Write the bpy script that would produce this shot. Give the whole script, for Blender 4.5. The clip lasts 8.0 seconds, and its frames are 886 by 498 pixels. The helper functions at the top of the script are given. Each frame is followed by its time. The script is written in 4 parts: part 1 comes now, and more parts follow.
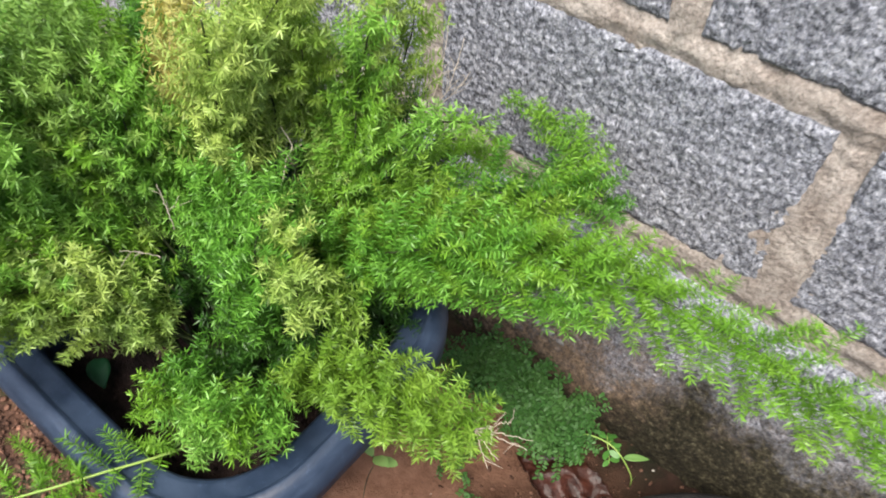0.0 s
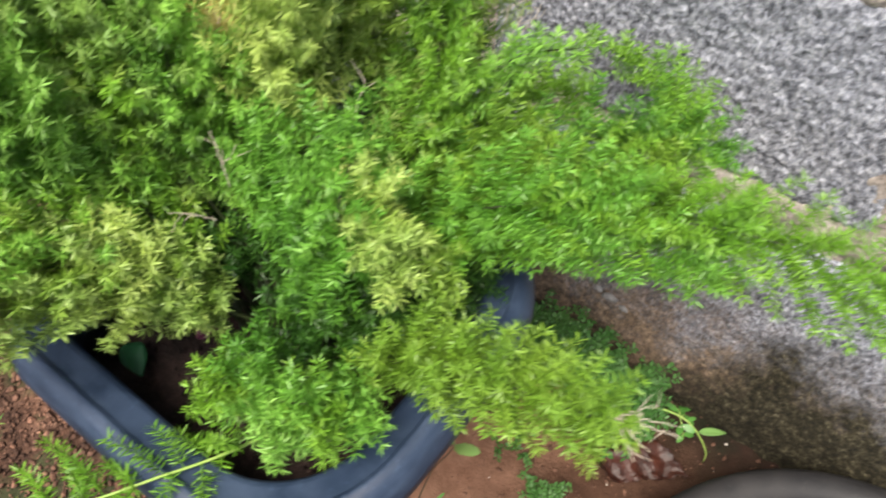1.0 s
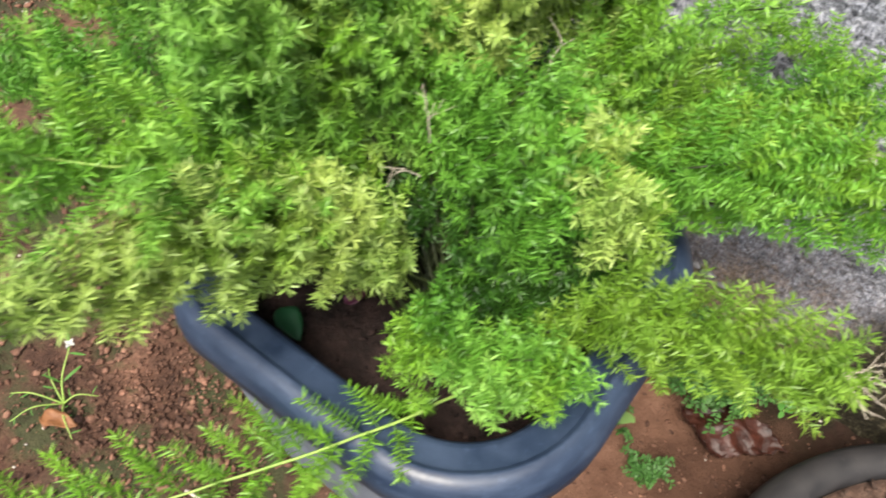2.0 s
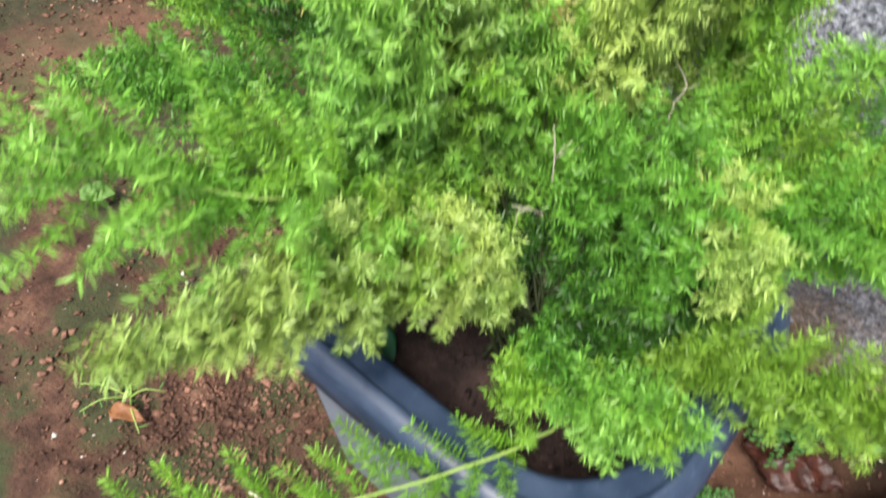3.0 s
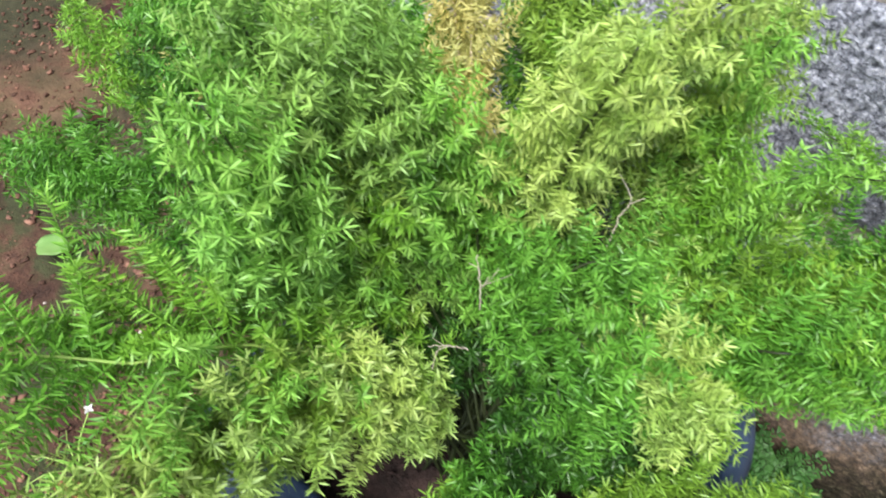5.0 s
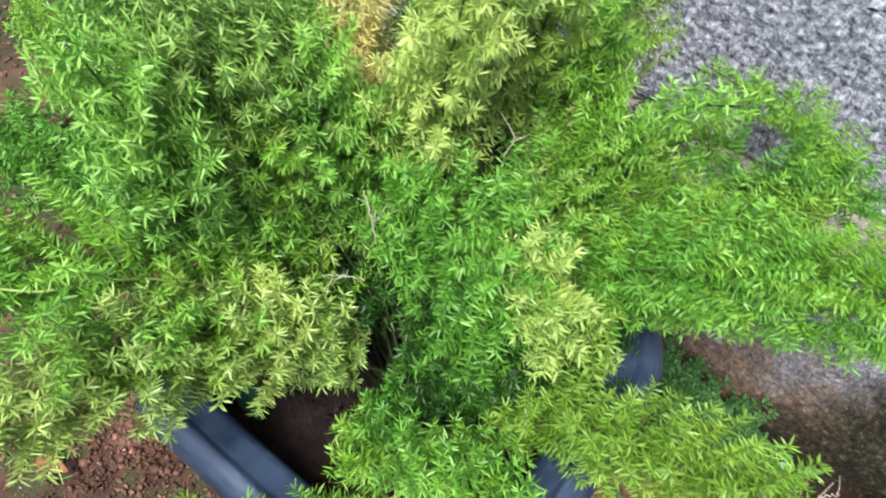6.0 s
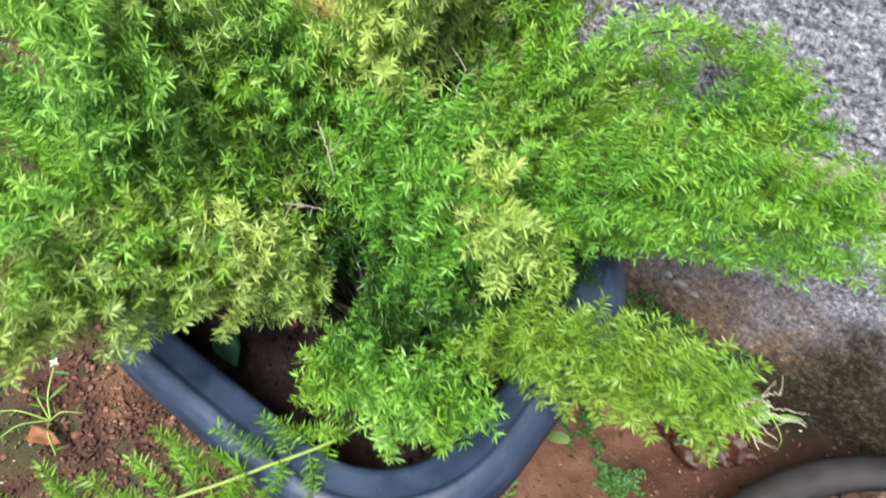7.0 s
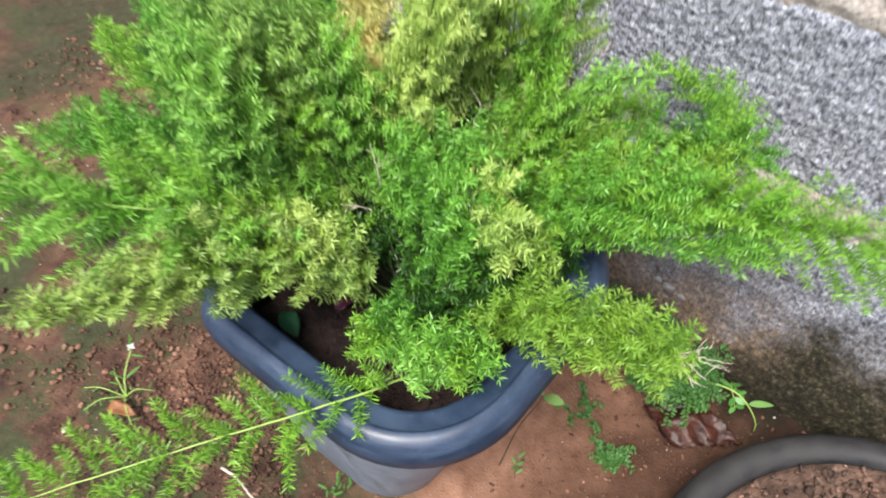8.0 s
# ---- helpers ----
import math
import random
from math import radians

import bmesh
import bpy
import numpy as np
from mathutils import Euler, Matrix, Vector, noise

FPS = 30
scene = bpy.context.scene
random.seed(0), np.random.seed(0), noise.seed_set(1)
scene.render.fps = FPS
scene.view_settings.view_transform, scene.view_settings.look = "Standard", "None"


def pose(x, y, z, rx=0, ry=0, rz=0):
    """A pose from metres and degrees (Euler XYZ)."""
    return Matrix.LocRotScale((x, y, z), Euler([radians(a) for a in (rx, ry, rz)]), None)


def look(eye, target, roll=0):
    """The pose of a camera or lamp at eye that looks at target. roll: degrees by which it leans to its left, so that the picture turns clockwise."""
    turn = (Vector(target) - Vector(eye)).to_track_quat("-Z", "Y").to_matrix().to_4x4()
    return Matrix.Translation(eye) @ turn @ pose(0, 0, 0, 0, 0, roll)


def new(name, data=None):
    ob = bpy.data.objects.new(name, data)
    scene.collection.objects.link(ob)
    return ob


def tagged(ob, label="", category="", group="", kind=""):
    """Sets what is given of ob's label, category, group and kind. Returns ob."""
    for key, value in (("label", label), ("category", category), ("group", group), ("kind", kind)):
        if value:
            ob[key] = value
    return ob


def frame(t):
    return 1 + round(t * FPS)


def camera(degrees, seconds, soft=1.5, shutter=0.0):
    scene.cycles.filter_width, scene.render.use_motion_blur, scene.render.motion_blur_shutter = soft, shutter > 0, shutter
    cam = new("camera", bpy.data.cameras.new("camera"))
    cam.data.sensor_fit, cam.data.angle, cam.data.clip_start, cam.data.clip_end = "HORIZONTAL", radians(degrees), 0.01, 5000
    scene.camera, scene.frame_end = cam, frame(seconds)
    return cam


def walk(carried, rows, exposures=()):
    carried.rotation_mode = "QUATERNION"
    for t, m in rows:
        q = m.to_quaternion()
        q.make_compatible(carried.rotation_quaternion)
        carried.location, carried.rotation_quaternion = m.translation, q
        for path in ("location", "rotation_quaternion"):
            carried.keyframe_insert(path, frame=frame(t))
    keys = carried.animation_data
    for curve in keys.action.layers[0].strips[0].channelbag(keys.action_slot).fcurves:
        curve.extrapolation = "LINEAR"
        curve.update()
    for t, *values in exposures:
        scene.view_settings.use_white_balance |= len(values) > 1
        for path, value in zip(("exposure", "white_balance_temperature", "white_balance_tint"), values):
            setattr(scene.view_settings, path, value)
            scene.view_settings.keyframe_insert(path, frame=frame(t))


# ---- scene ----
cam = camera(63.0, 8.0, soft=1.8, shutter=0.6)
PATH = [
    (0, (0.048, -0.045, 0.88), (-0.757, 0.961, -0.65), 1.8),
    (0.5, (0.008, -0.031, 0.846), (-0.758, 0.963, -0.711), 1.4),
    (1, (-0.041, -0.057, 0.807), (-0.773, 0.928, -0.773), 1.9),
    (1.5, (-0.092, -0.099, 0.794), (-0.803, 0.889, -0.792), 2.7),
    (1.7, (-0.111, -0.118, 0.789), (-0.813, 0.871, -0.801), 3.2),
    (2.8, (-0.183, -0.19, 0.786), (-0.875, 0.79, -0.814), 4.9),
    (3, (-0.194, -0.172, 0.802), (-0.914, 0.778, -0.803), 5.3),
    (3.5, (-0.233, -0.128, 0.812), (-0.965, 0.825, -0.786), 5.6),
    (4, (-0.247, -0.091, 0.811), (-0.981, 0.864, -0.786), 5.7),
    (4.2, (-0.242, -0.083, 0.809), (-0.983, 0.864, -0.789), 5.4),
    (5.3, (-0.192, -0.074, 0.821), (-0.928, 0.857, -0.789), 3.8),
    (5.5, (-0.173, -0.072, 0.824), (-0.914, 0.855, -0.786), 3.0),
    (6, (-0.13, -0.07, 0.821), (-0.89, 0.851, -0.784), 0.7),
    (6.5, (-0.115, -0.078, 0.818), (-0.878, 0.839, -0.787), -0.7),
    (7, (-0.08, -0.086, 0.805), (-0.851, 0.833, -0.795), -1.5),
    (7.5, (-0.05, -0.129, 0.825), (-0.836, 0.797, -0.764), -1.7),
    (8, (-0.011, -0.165, 0.901), (-0.863, 0.757, -0.656), -2.9),
]
EXPOSURES = [
    (0, 1.28, 6720, 10), (0.5, 1.30, 6850, 10), (1, 1.38, 6950, 10), (1.7, 1.48, 6950, 10), (3, 1.53, 6600, 10), (3.5, 1.42, 6500, 10),
    (4.2, 1.32, 6400, 10), (5.5, 1.46, 6250, 10), (6.5, 1.52, 6300, 10), (7, 1.56, 6500, 10), (8, 1.56, 6500, 10),
]
walk(cam, [(t, look(eye, target, roll)) for t, eye, target, roll in PATH], EXPOSURES)

WALL_Y = 0.4875
TAU = 2 * math.pi

# ---- light ----
world = bpy.data.worlds.new("sky")
scene.world = world
world.use_nodes = True
wn = world.node_tree.nodes
sky = wn.new("ShaderNodeTexSky")
sky.sky_type = "NISHITA"
sky.sun_disc = False
sky.sun_elevation, sky.sun_rotation = radians(63), radians(168)
sky.air_density, sky.dust_density = 1.0, 4.0
wn["Background"].inputs["Strength"].default_value = 0.088
world.node_tree.links.new(sky.outputs[0], wn["Background"].inputs["Color"])
sun = new("sun", bpy.data.lights.new("sun", "SUN"))
sun.data.energy, sun.data.angle, sun.data.color = 2.3, radians(26), (1.0, 0.97, 0.92)
sun.matrix_world = look((0.5, -2.3, 4.6), (0, 0, 0))


# ---- materials ----
def nodes_of(name):
    m = bpy.data.materials.new(name)
    m.use_nodes = True
    return m, m.node_tree.nodes, m.node_tree.links


def noise_node(nt, scale, detail=4.0, rough=0.6, coord=None, stretch=None):
    n = nt.nodes.new("ShaderNodeTexNoise")
    n.inputs["Scale"].default_value, n.inputs["Detail"].default_value, n.inputs["Roughness"].default_value = scale, detail, rough
    if coord is not None:
        src = coord
        if stretch:
            mp = nt.nodes.new("ShaderNodeMapping")
            mp.inputs["Scale"].default_value = stretch
            nt.links.new(coord, mp.inputs["Vector"])
            src = mp.outputs[0]
        nt.links.new(src, n.inputs["Vector"])
    return n.outputs["Fac"]


def ramp_node(nt, fac, stops):
    r = nt.nodes.new("ShaderNodeValToRGB")
    els = r.color_ramp.elements
    while len(els) < len(stops):
        els.new(0.5)
    for e, (p, c) in zip(els, stops):
        e.position = p
        e.color = (*c, 1) if len(c) == 3 else c
    nt.links.new(fac, r.inputs[0])
    return r.outputs[0]


def mix_node(nt, fac, a, b, blend="MIX"):
    m = nt.nodes.new("ShaderNodeMix")
    m.data_type, m.blend_type = "RGBA", blend
    for sock, v in ((m.inputs[0], fac), (m.inputs[6], a), (m.inputs[7], b)):
        if isinstance(v, bpy.types.NodeSocket):
            nt.links.new(v, sock)
        elif isinstance(v, (int, float)):
            sock.default_value = v
        else:
            sock.default_value = (*v, 1)
    return m.outputs[2]


def bump_node(nt, height, strength, dist):
    b = nt.nodes.new("ShaderNodeBump")
    b.inputs["Strength"].default_value, b.inputs["Distance"].default_value = strength, dist
    nt.links.new(height, b.inputs["Height"])
    return b.outputs[0]


def grey3(v):
    return (v, v, v)


def where(nt):
    return nt.nodes.new("ShaderNodeNewGeometry").outputs["Position"]


def leaf_material(name, dark, light, tip, gloss=0.42, through_light=0.15):
    m, n, l = nodes_of(name)
    nt = m.node_tree
    p = n["Principled BSDF"]
    isl = nt.nodes.new("ShaderNodeNewGeometry").outputs["Random Per Island"]
    big = noise_node(nt, 22.0, 3.0, 0.6, where(nt))
    tone = nt.nodes.new("ShaderNodeAttribute")
    tone.attribute_name = "tone"
    col = ramp_node(nt, mix_node(nt, 0.3, tone.outputs["Fac"], isl), [(0.0, dark), (1.0, light)])
    # lighter new growth at twig tips; darker inner ends also paint in shade
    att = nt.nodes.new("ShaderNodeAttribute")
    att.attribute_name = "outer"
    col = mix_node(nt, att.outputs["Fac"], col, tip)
    col2 = mix_node(nt, ramp_node(nt, big, [(0.35, grey3(0.0)), (0.65, grey3(1.0))]), col, mix_node(nt, 1.0, col, (0.72, 0.85, 0.8), "MULTIPLY"))
    l.new(col2, p.inputs["Base Color"])
    p.inputs["Roughness"].default_value = gloss
    p.inputs["Specular IOR Level"].default_value = 0.36
    tr = n.new("ShaderNodeBsdfTranslucent")
    l.new(mix_node(nt, 1.0, col2, (1.0, 1.0, 0.55), "MULTIPLY"), tr.inputs["Color"])
    mx = n.new("ShaderNodeMixShader")
    mx.inputs[0].default_value = through_light
    l.new(p.outputs[0], mx.inputs[1])
    l.new(tr.outputs[0], mx.inputs[2])
    l.new(mx.outputs[0], n["Material Output"].inputs["Surface"])
    return m


FERN = {
    # darker copy for inner, low plumes: the shade there is put into the colour
    "shaded": leaf_material("fern_shaded_green", (0.012, 0.045, 0.0071), (0.038, 0.115, 0.0149), (0.06, 0.16, 0.022)),
    "green": leaf_material("fern_green", (0.02956, 0.1062, 0.01045), (0.1014, 0.29, 0.0264), (0.1546, 0.36, 0.0483)),
    "fresh": leaf_material("fern_fresh_green", (0.06463, 0.17, 0.01122), (0.1901, 0.4, 0.0316), (0.2471, 0.45, 0.0571)),
    "mint": leaf_material("fern_cool_green", (0.04598, 0.1573, 0.01496), (0.1497, 0.38, 0.0368), (0.2222, 0.46, 0.0747)),
    "lime": leaf_material("fern_lime", (0.07866, 0.1665, 0.0126), (0.19, 0.345, 0.0325), (0.2565, 0.41, 0.0615)),
    # brighter copy for upper plumes, their direct light put into the colour
    "lit": leaf_material("fern_lit_green", (0.07721, 0.2132, 0.0187), (0.2213, 0.47, 0.0527), (0.3201, 0.56, 0.1054)),
    "cool": leaf_material("fern_pale_cool_green", (0.088, 0.25, 0.024), (0.215, 0.46, 0.058), (0.33, 0.56, 0.125)),
    "sage": leaf_material("fern_grey_lime", (0.124, 0.2422, 0.03374), (0.2589, 0.435, 0.0795), (0.3296, 0.5, 0.1292)),
    "pale": leaf_material("fern_pale_yellow", (0.19, 0.3, 0.0447), (0.325, 0.45, 0.0944), (0.39, 0.51, 0.149)),
    "straw": leaf_material("fern_light_lime", (0.129, 0.2385, 0.02133), (0.247, 0.395, 0.0466), (0.3162, 0.45, 0.0878)),
    "cream": leaf_material("fern_bleached_yellow", (0.26, 0.385, 0.0577), (0.41, 0.54, 0.1143), (0.49, 0.6, 0.1739)),
    "dry": leaf_material("fern_dry_straw", (0.50, 0.42, 0.12), (0.68, 0.58, 0.20), (0.74, 0.65, 0.28), 0.6, 0.3),
}


def plain_material(name, a, b, scale, rough, bump=0.0, bump_scale=None, spec=0.4, dist=0.002):
    m, n, l = nodes_of(name)
    nt = m.node_tree
    p = n["Principled BSDF"]
    f = noise_node(nt, scale, 5.0, 0.65, where(nt))
    l.new(ramp_node(nt, f, [(0.3, a), (0.7, b)]), p.inputs["Base Color"])
    p.inputs["Roughness"].default_value = rough
    p.inputs["Specular IOR Level"].default_value = spec
    if bump:
        l.new(bump_node(nt, noise_node(nt, bump_scale or scale * 3, 4.0, 0.6, where(nt)), bump, dist), p.inputs["Normal"])
    return m


STEM_GREEN = plain_material("stem_yellow_green", (0.22, 0.37, 0.07), (0.34, 0.47, 0.12), 60, 0.5)
# darker copy of the stem green, the plume bases' shade put into the colour
STEM_SHADED = plain_material("stem_shaded_green", (0.012, 0.018, 0.007), (0.035, 0.048, 0.016), 60, 0.5)
STEM_DRY = plain_material("stem_dry", (0.36, 0.27, 0.17), (0.55, 0.46, 0.33), 80, 0.8)
TWIG = plain_material("twig_grey_straw", (0.38, 0.33, 0.26), (0.58, 0.52, 0.43), 120, 0.85)


def soil_material(name, lo, mid, hi, moss, moss_amount=0.5, wet=0.85, spread_lo=0.35, spread_hi=1.5):
    m, n, l = nodes_of(name)
    nt = m.node_tree
    p = n["Principled BSDF"]
    pos = where(nt)
    col = ramp_node(nt, noise_node(nt, 26, 8, 0.72, pos), [(0.28, lo), (0.5, mid), (0.74, hi)])
    blot = noise_node(nt, 17, 7, 0.7, pos)
    col = mix_node(nt, 0.8, col, ramp_node(nt, blot, [(0.36, grey3(0.36)), (0.5, grey3(0.95)), (0.64, grey3(1.6))]), "MULTIPLY")
    grain = noise_node(nt, 210, 4, 0.7, pos)
    col = mix_node(nt, 0.55, col, ramp_node(nt, grain, [(0.3, grey3(0.45)), (0.7, grey3(1.35))]), "MULTIPLY")
    if moss:
        spot = noise_node(nt, 8.5, 6, 0.62, pos)
        fac = ramp_node(nt, spot, [(moss_amount, grey3(0)), (moss_amount + 0.09, grey3(0.9))])
        green = ramp_node(nt, noise_node(nt, 95, 4, 0.7, pos), [(0.3, moss), (0.7, tuple(c * 2.1 for c in moss))])
        col = mix_node(nt, fac, col, green)
    if not moss:
        isl = nt.nodes.new("ShaderNodeNewGeometry").outputs["Random Per Island"]
        col = mix_node(nt, 1.0, col, ramp_node(nt, isl, [(0.0, grey3(spread_lo)), (0.6, grey3(1.0)), (0.94, grey3(spread_hi)), (1.0, grey3(spread_hi * 1.7))]), "MULTIPLY")
    if moss:
        clay = ramp_node(nt, noise_node(nt, 40, 6, 0.65, pos), [(0.3, (0.17, 0.082, 0.048)), (0.7, (0.31, 0.17, 0.112))])
        algae = ramp_node(nt, noise_node(nt, 70, 5, 0.7, pos), [(0.3, (0.015, 0.016, 0.007)), (0.7, (0.055, 0.051, 0.025))])
        # bare patches of drier, smoother clay, and darker mossy ones beside the far one
        for centre, rag, near, far, most, cover in (
            ((-0.12, 0.18, 0.0), 0.25, 0.33, 0.42, 1.0, clay),
            ((-1.24, 0.22, 0.0), 0.26, 0.20, 0.32, 0.35, clay),
            ((-1.45, 0.26, 0.0), 0.34, 0.27, 0.35, 0.85, algae),
            ((-1.60, 0.38, 0.0), 0.34, 0.25, 0.33, 0.80, algae),
            ((-1.08, 0.24, 0.0), 0.30, 0.22, 0.30, 0.85, algae),
        ):
            dist = n.new("ShaderNodeVectorMath")
            dist.operation = "DISTANCE"
            l.new(pos, dist.inputs[0])
            dist.inputs[1].default_value = centre
            ragged = n.new("ShaderNodeMath")
            ragged.operation = "MULTIPLY_ADD"
            l.new(noise_node(nt, 9, 5, 0.6, pos), ragged.inputs[0])
            ragged.inputs[1].default_value = rag
            l.new(dist.outputs["Value"], ragged.inputs[2])
            col = mix_node(nt, ramp_node(nt, ragged.outputs[0], [(near, grey3(most)), (far, grey3(0.0))]), col, cover)
        # ragged dark ring round the tub, its contact shade painted into the soil
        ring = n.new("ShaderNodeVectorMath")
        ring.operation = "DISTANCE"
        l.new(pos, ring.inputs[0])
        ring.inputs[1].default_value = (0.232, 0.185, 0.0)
        tub_shade = n.new("ShaderNodeMath")
        tub_shade.operation = "MULTIPLY_ADD"
        l.new(noise_node(nt, 11, 5, 0.65, pos), tub_shade.inputs[0])
        tub_shade.inputs[1].default_value = 0.14
        l.new(ring.outputs["Value"], tub_shade.inputs[2])
        col = mix_node(nt, ramp_node(nt, tub_shade.outputs[0], [(0.40, grey3(0.95)), (0.55, grey3(0.0))]), col, mix_node(nt, 1.0, col, (0.22, 0.19, 0.17), "MULTIPLY"))
    l.new(col, p.inputs["Base Color"])
    p.inputs["Roughness"].default_value = wet
    p.inputs["Specular IOR Level"].default_value = 0.3
    h = mix_node(nt, 0.5, noise_node(nt, 60, 8, 0.75, pos), noise_node(nt, 260, 3, 0.7, pos))
    l.new(bump_node(nt, h, 0.9, 0.006), p.inputs["Normal"])
    return m


GROUND = soil_material("red_soil", (0.038, 0.018, 0.011), (0.088, 0.043, 0.027), (0.175, 0.094, 0.063), (0.019, 0.025, 0.009), 0.445)
CLOD = soil_material("red_clods", (0.07, 0.035, 0.022), (0.15, 0.076, 0.050), (0.27, 0.155, 0.108), None, spread_lo=0.6, spread_hi=1.2)
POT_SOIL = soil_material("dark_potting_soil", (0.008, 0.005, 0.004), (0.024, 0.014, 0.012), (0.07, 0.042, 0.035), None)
CHIPS = soil_material("brown_chips", (0.05, 0.028, 0.020), (0.115, 0.068, 0.049), (0.24, 0.16, 0.12), None)
PALE_CHIP = plain_material("pale_chip", (0.28, 0.19, 0.13), (0.42, 0.32, 0.23), 90, 0.8, 0.4, 200)
PEBBLE = plain_material("pale_pebble", (0.35, 0.30, 0.26), (0.6, 0.56, 0.5), 200, 0.8)


def plastic_material(name, base, dust, rough, streak=(1.0, 1.0, 1.0)):
    m, n, l = nodes_of(name)
    nt = m.node_tree
    p = n["Principled BSDF"]
    pos = where(nt)
    f = noise_node(nt, 14, 7, 0.7, pos)
    band = noise_node(nt, 22, 6, 0.7, pos, streak)
    fine = noise_node(nt, 160, 4, 0.7, pos)
    col = mix_node(nt, ramp_node(nt, f, [(0.35, grey3(0.0)), (0.7, grey3(0.8))]), base, dust)
    col = mix_node(nt, ramp_node(nt, band, [(0.42, grey3(0.0)), (0.72, grey3(0.7))]), col, tuple(c * 1.35 for c in dust))
    col = mix_node(nt, ramp_node(nt, fine, [(0.58, grey3(0.0)), (0.74, grey3(0.6))]), col, tuple(c * 1.6 for c in dust))
    l.new(col, p.inputs["Base Color"])
    l.new(ramp_node(nt, band, [(0.3, grey3(rough - 0.1)), (0.8, grey3(rough + 0.25))]), p.inputs["Roughness"])
    p.inputs["Specular IOR Level"].default_value = 0.5
    l.new(bump_node(nt, mix_node(nt, 0.5, fine, band), 0.2, 0.0015), p.inputs["Normal"])
    return m


POT_BLACK = plastic_material("black_plastic", (0.011, 0.022, 0.047), (0.036, 0.056, 0.096), 0.38, (1.0, 1.0, 7.0))
POT_SIDE = plastic_material("dusty_black_plastic", (0.12, 0.145, 0.185), (0.215, 0.245, 0.295), 0.5, (2.0, 2.0, 0.5))


def block_material(name):
    m, n, l = nodes_of(name)
    nt = m.node_tree
    p = n["Principled BSDF"]
    pos = where(nt)
    vor = n.new("ShaderNodeTexVoronoi")
    vor.inputs["Scale"].default_value = 210
    warp = n.new("ShaderNodeVectorMath")
    warp.operation = "ADD"
    l.new(pos, warp.inputs[0])
    nz = n.new("ShaderNodeTexNoise")
    nz.inputs["Scale"].default_value = 90
    l.new(pos, nz.inputs["Vector"])
    sc = n.new("ShaderNodeVectorMath")
    sc.operation = "SCALE"
    sc.inputs["Scale"].default_value = 0.012
    l.new(nz.outputs["Color"], sc.inputs[0])
    l.new(sc.outputs[0], warp.inputs[1])
    l.new(warp.outputs[0], vor.inputs["Vector"])
    grain = noise_node(nt, 225, 5, 0.72, pos, (1.0, 1.0, 0.62))
    fine = noise_node(nt, 330, 4, 0.8, pos)
    col = ramp_node(nt, grain, [(0.34, (0.05, 0.054, 0.067)), (0.45, (0.205, 0.218, 0.252)), (0.55, (0.355, 0.373, 0.418)), (0.68, (0.55, 0.572, 0.62))])
    stone = n.new("ShaderNodeSeparateColor")
    l.new(vor.outputs["Color"], stone.inputs[0])
    col = mix_node(nt, 0.7, col, ramp_node(nt, stone.outputs[0], [(0.0, grey3(0.62)), (0.6, grey3(1.0)), (1.0, (1.3, 1.3, 1.32))]), "MULTIPLY")
    col = mix_node(nt, 0.6, col, ramp_node(nt, fine, [(0.3, grey3(0.45)), (0.7, grey3(1.55))]), "MULTIPLY")
    cell = mix_node(nt, 0.45, fine, ramp_node(nt, vor.outputs["Distance"], [(0.0, grey3(1.0)), (0.9, grey3(0.0))]))
    cloud = noise_node(nt, 7, 5, 0.6, pos)
    col = mix_node(nt, 1.0, col, ramp_node(nt, cloud, [(0.3, (0.88, 0.88, 0.90)), (0.7, (1.07, 1.07, 1.07))]), "MULTIPLY")
    # splashed mud with a ragged upper edge
    sep = n.new("ShaderNodeSeparateXYZ")
    l.new(pos, sep.inputs[0])
    edge = noise_node(nt, 9, 6, 0.65, pos)
    add = n.new("ShaderNodeMath")
    add.operation = "MULTIPLY_ADD"
    l.new(edge, add.inputs[0])
    add.inputs[1].default_value = 0.22
    l.new(sep.outputs["Z"], add.inputs[2])
    mud = ramp_node(nt, add.outputs[0], [(0.195, grey3(0.95)), (0.265, grey3(0.3)), (0.34, grey3(0.0))])
    mudcol = ramp_node(nt, noise_node(nt, 50, 6, 0.7, pos), [(0.3, (0.10, 0.064, 0.038)), (0.7, (0.22, 0.150, 0.095))])
    mudcol = mix_node(nt, 0.9, mudcol, ramp_node(nt, noise_node(nt, 150, 5, 0.8, pos), [(0.36, grey3(0.3)), (0.5, grey3(0.95)), (0.64, grey3(2.1))]), "MULTIPLY")
    col = mix_node(nt, mud, col, mudcol)
    # black-green tone low down, in ragged patches
    low_tone = n.new("ShaderNodeMath")
    low_tone.operation = "MULTIPLY_ADD"
    l.new(noise_node(nt, 14, 6, 0.7, pos), low_tone.inputs[0])
    low_tone.inputs[1].default_value = 0.26
    # the tone thins out along the wall, away from the tub
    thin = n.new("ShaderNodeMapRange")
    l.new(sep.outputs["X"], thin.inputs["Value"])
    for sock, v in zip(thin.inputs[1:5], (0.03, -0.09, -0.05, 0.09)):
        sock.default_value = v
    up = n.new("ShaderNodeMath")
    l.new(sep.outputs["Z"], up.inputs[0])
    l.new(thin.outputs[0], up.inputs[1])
    l.new(up.outputs[0], low_tone.inputs[2])
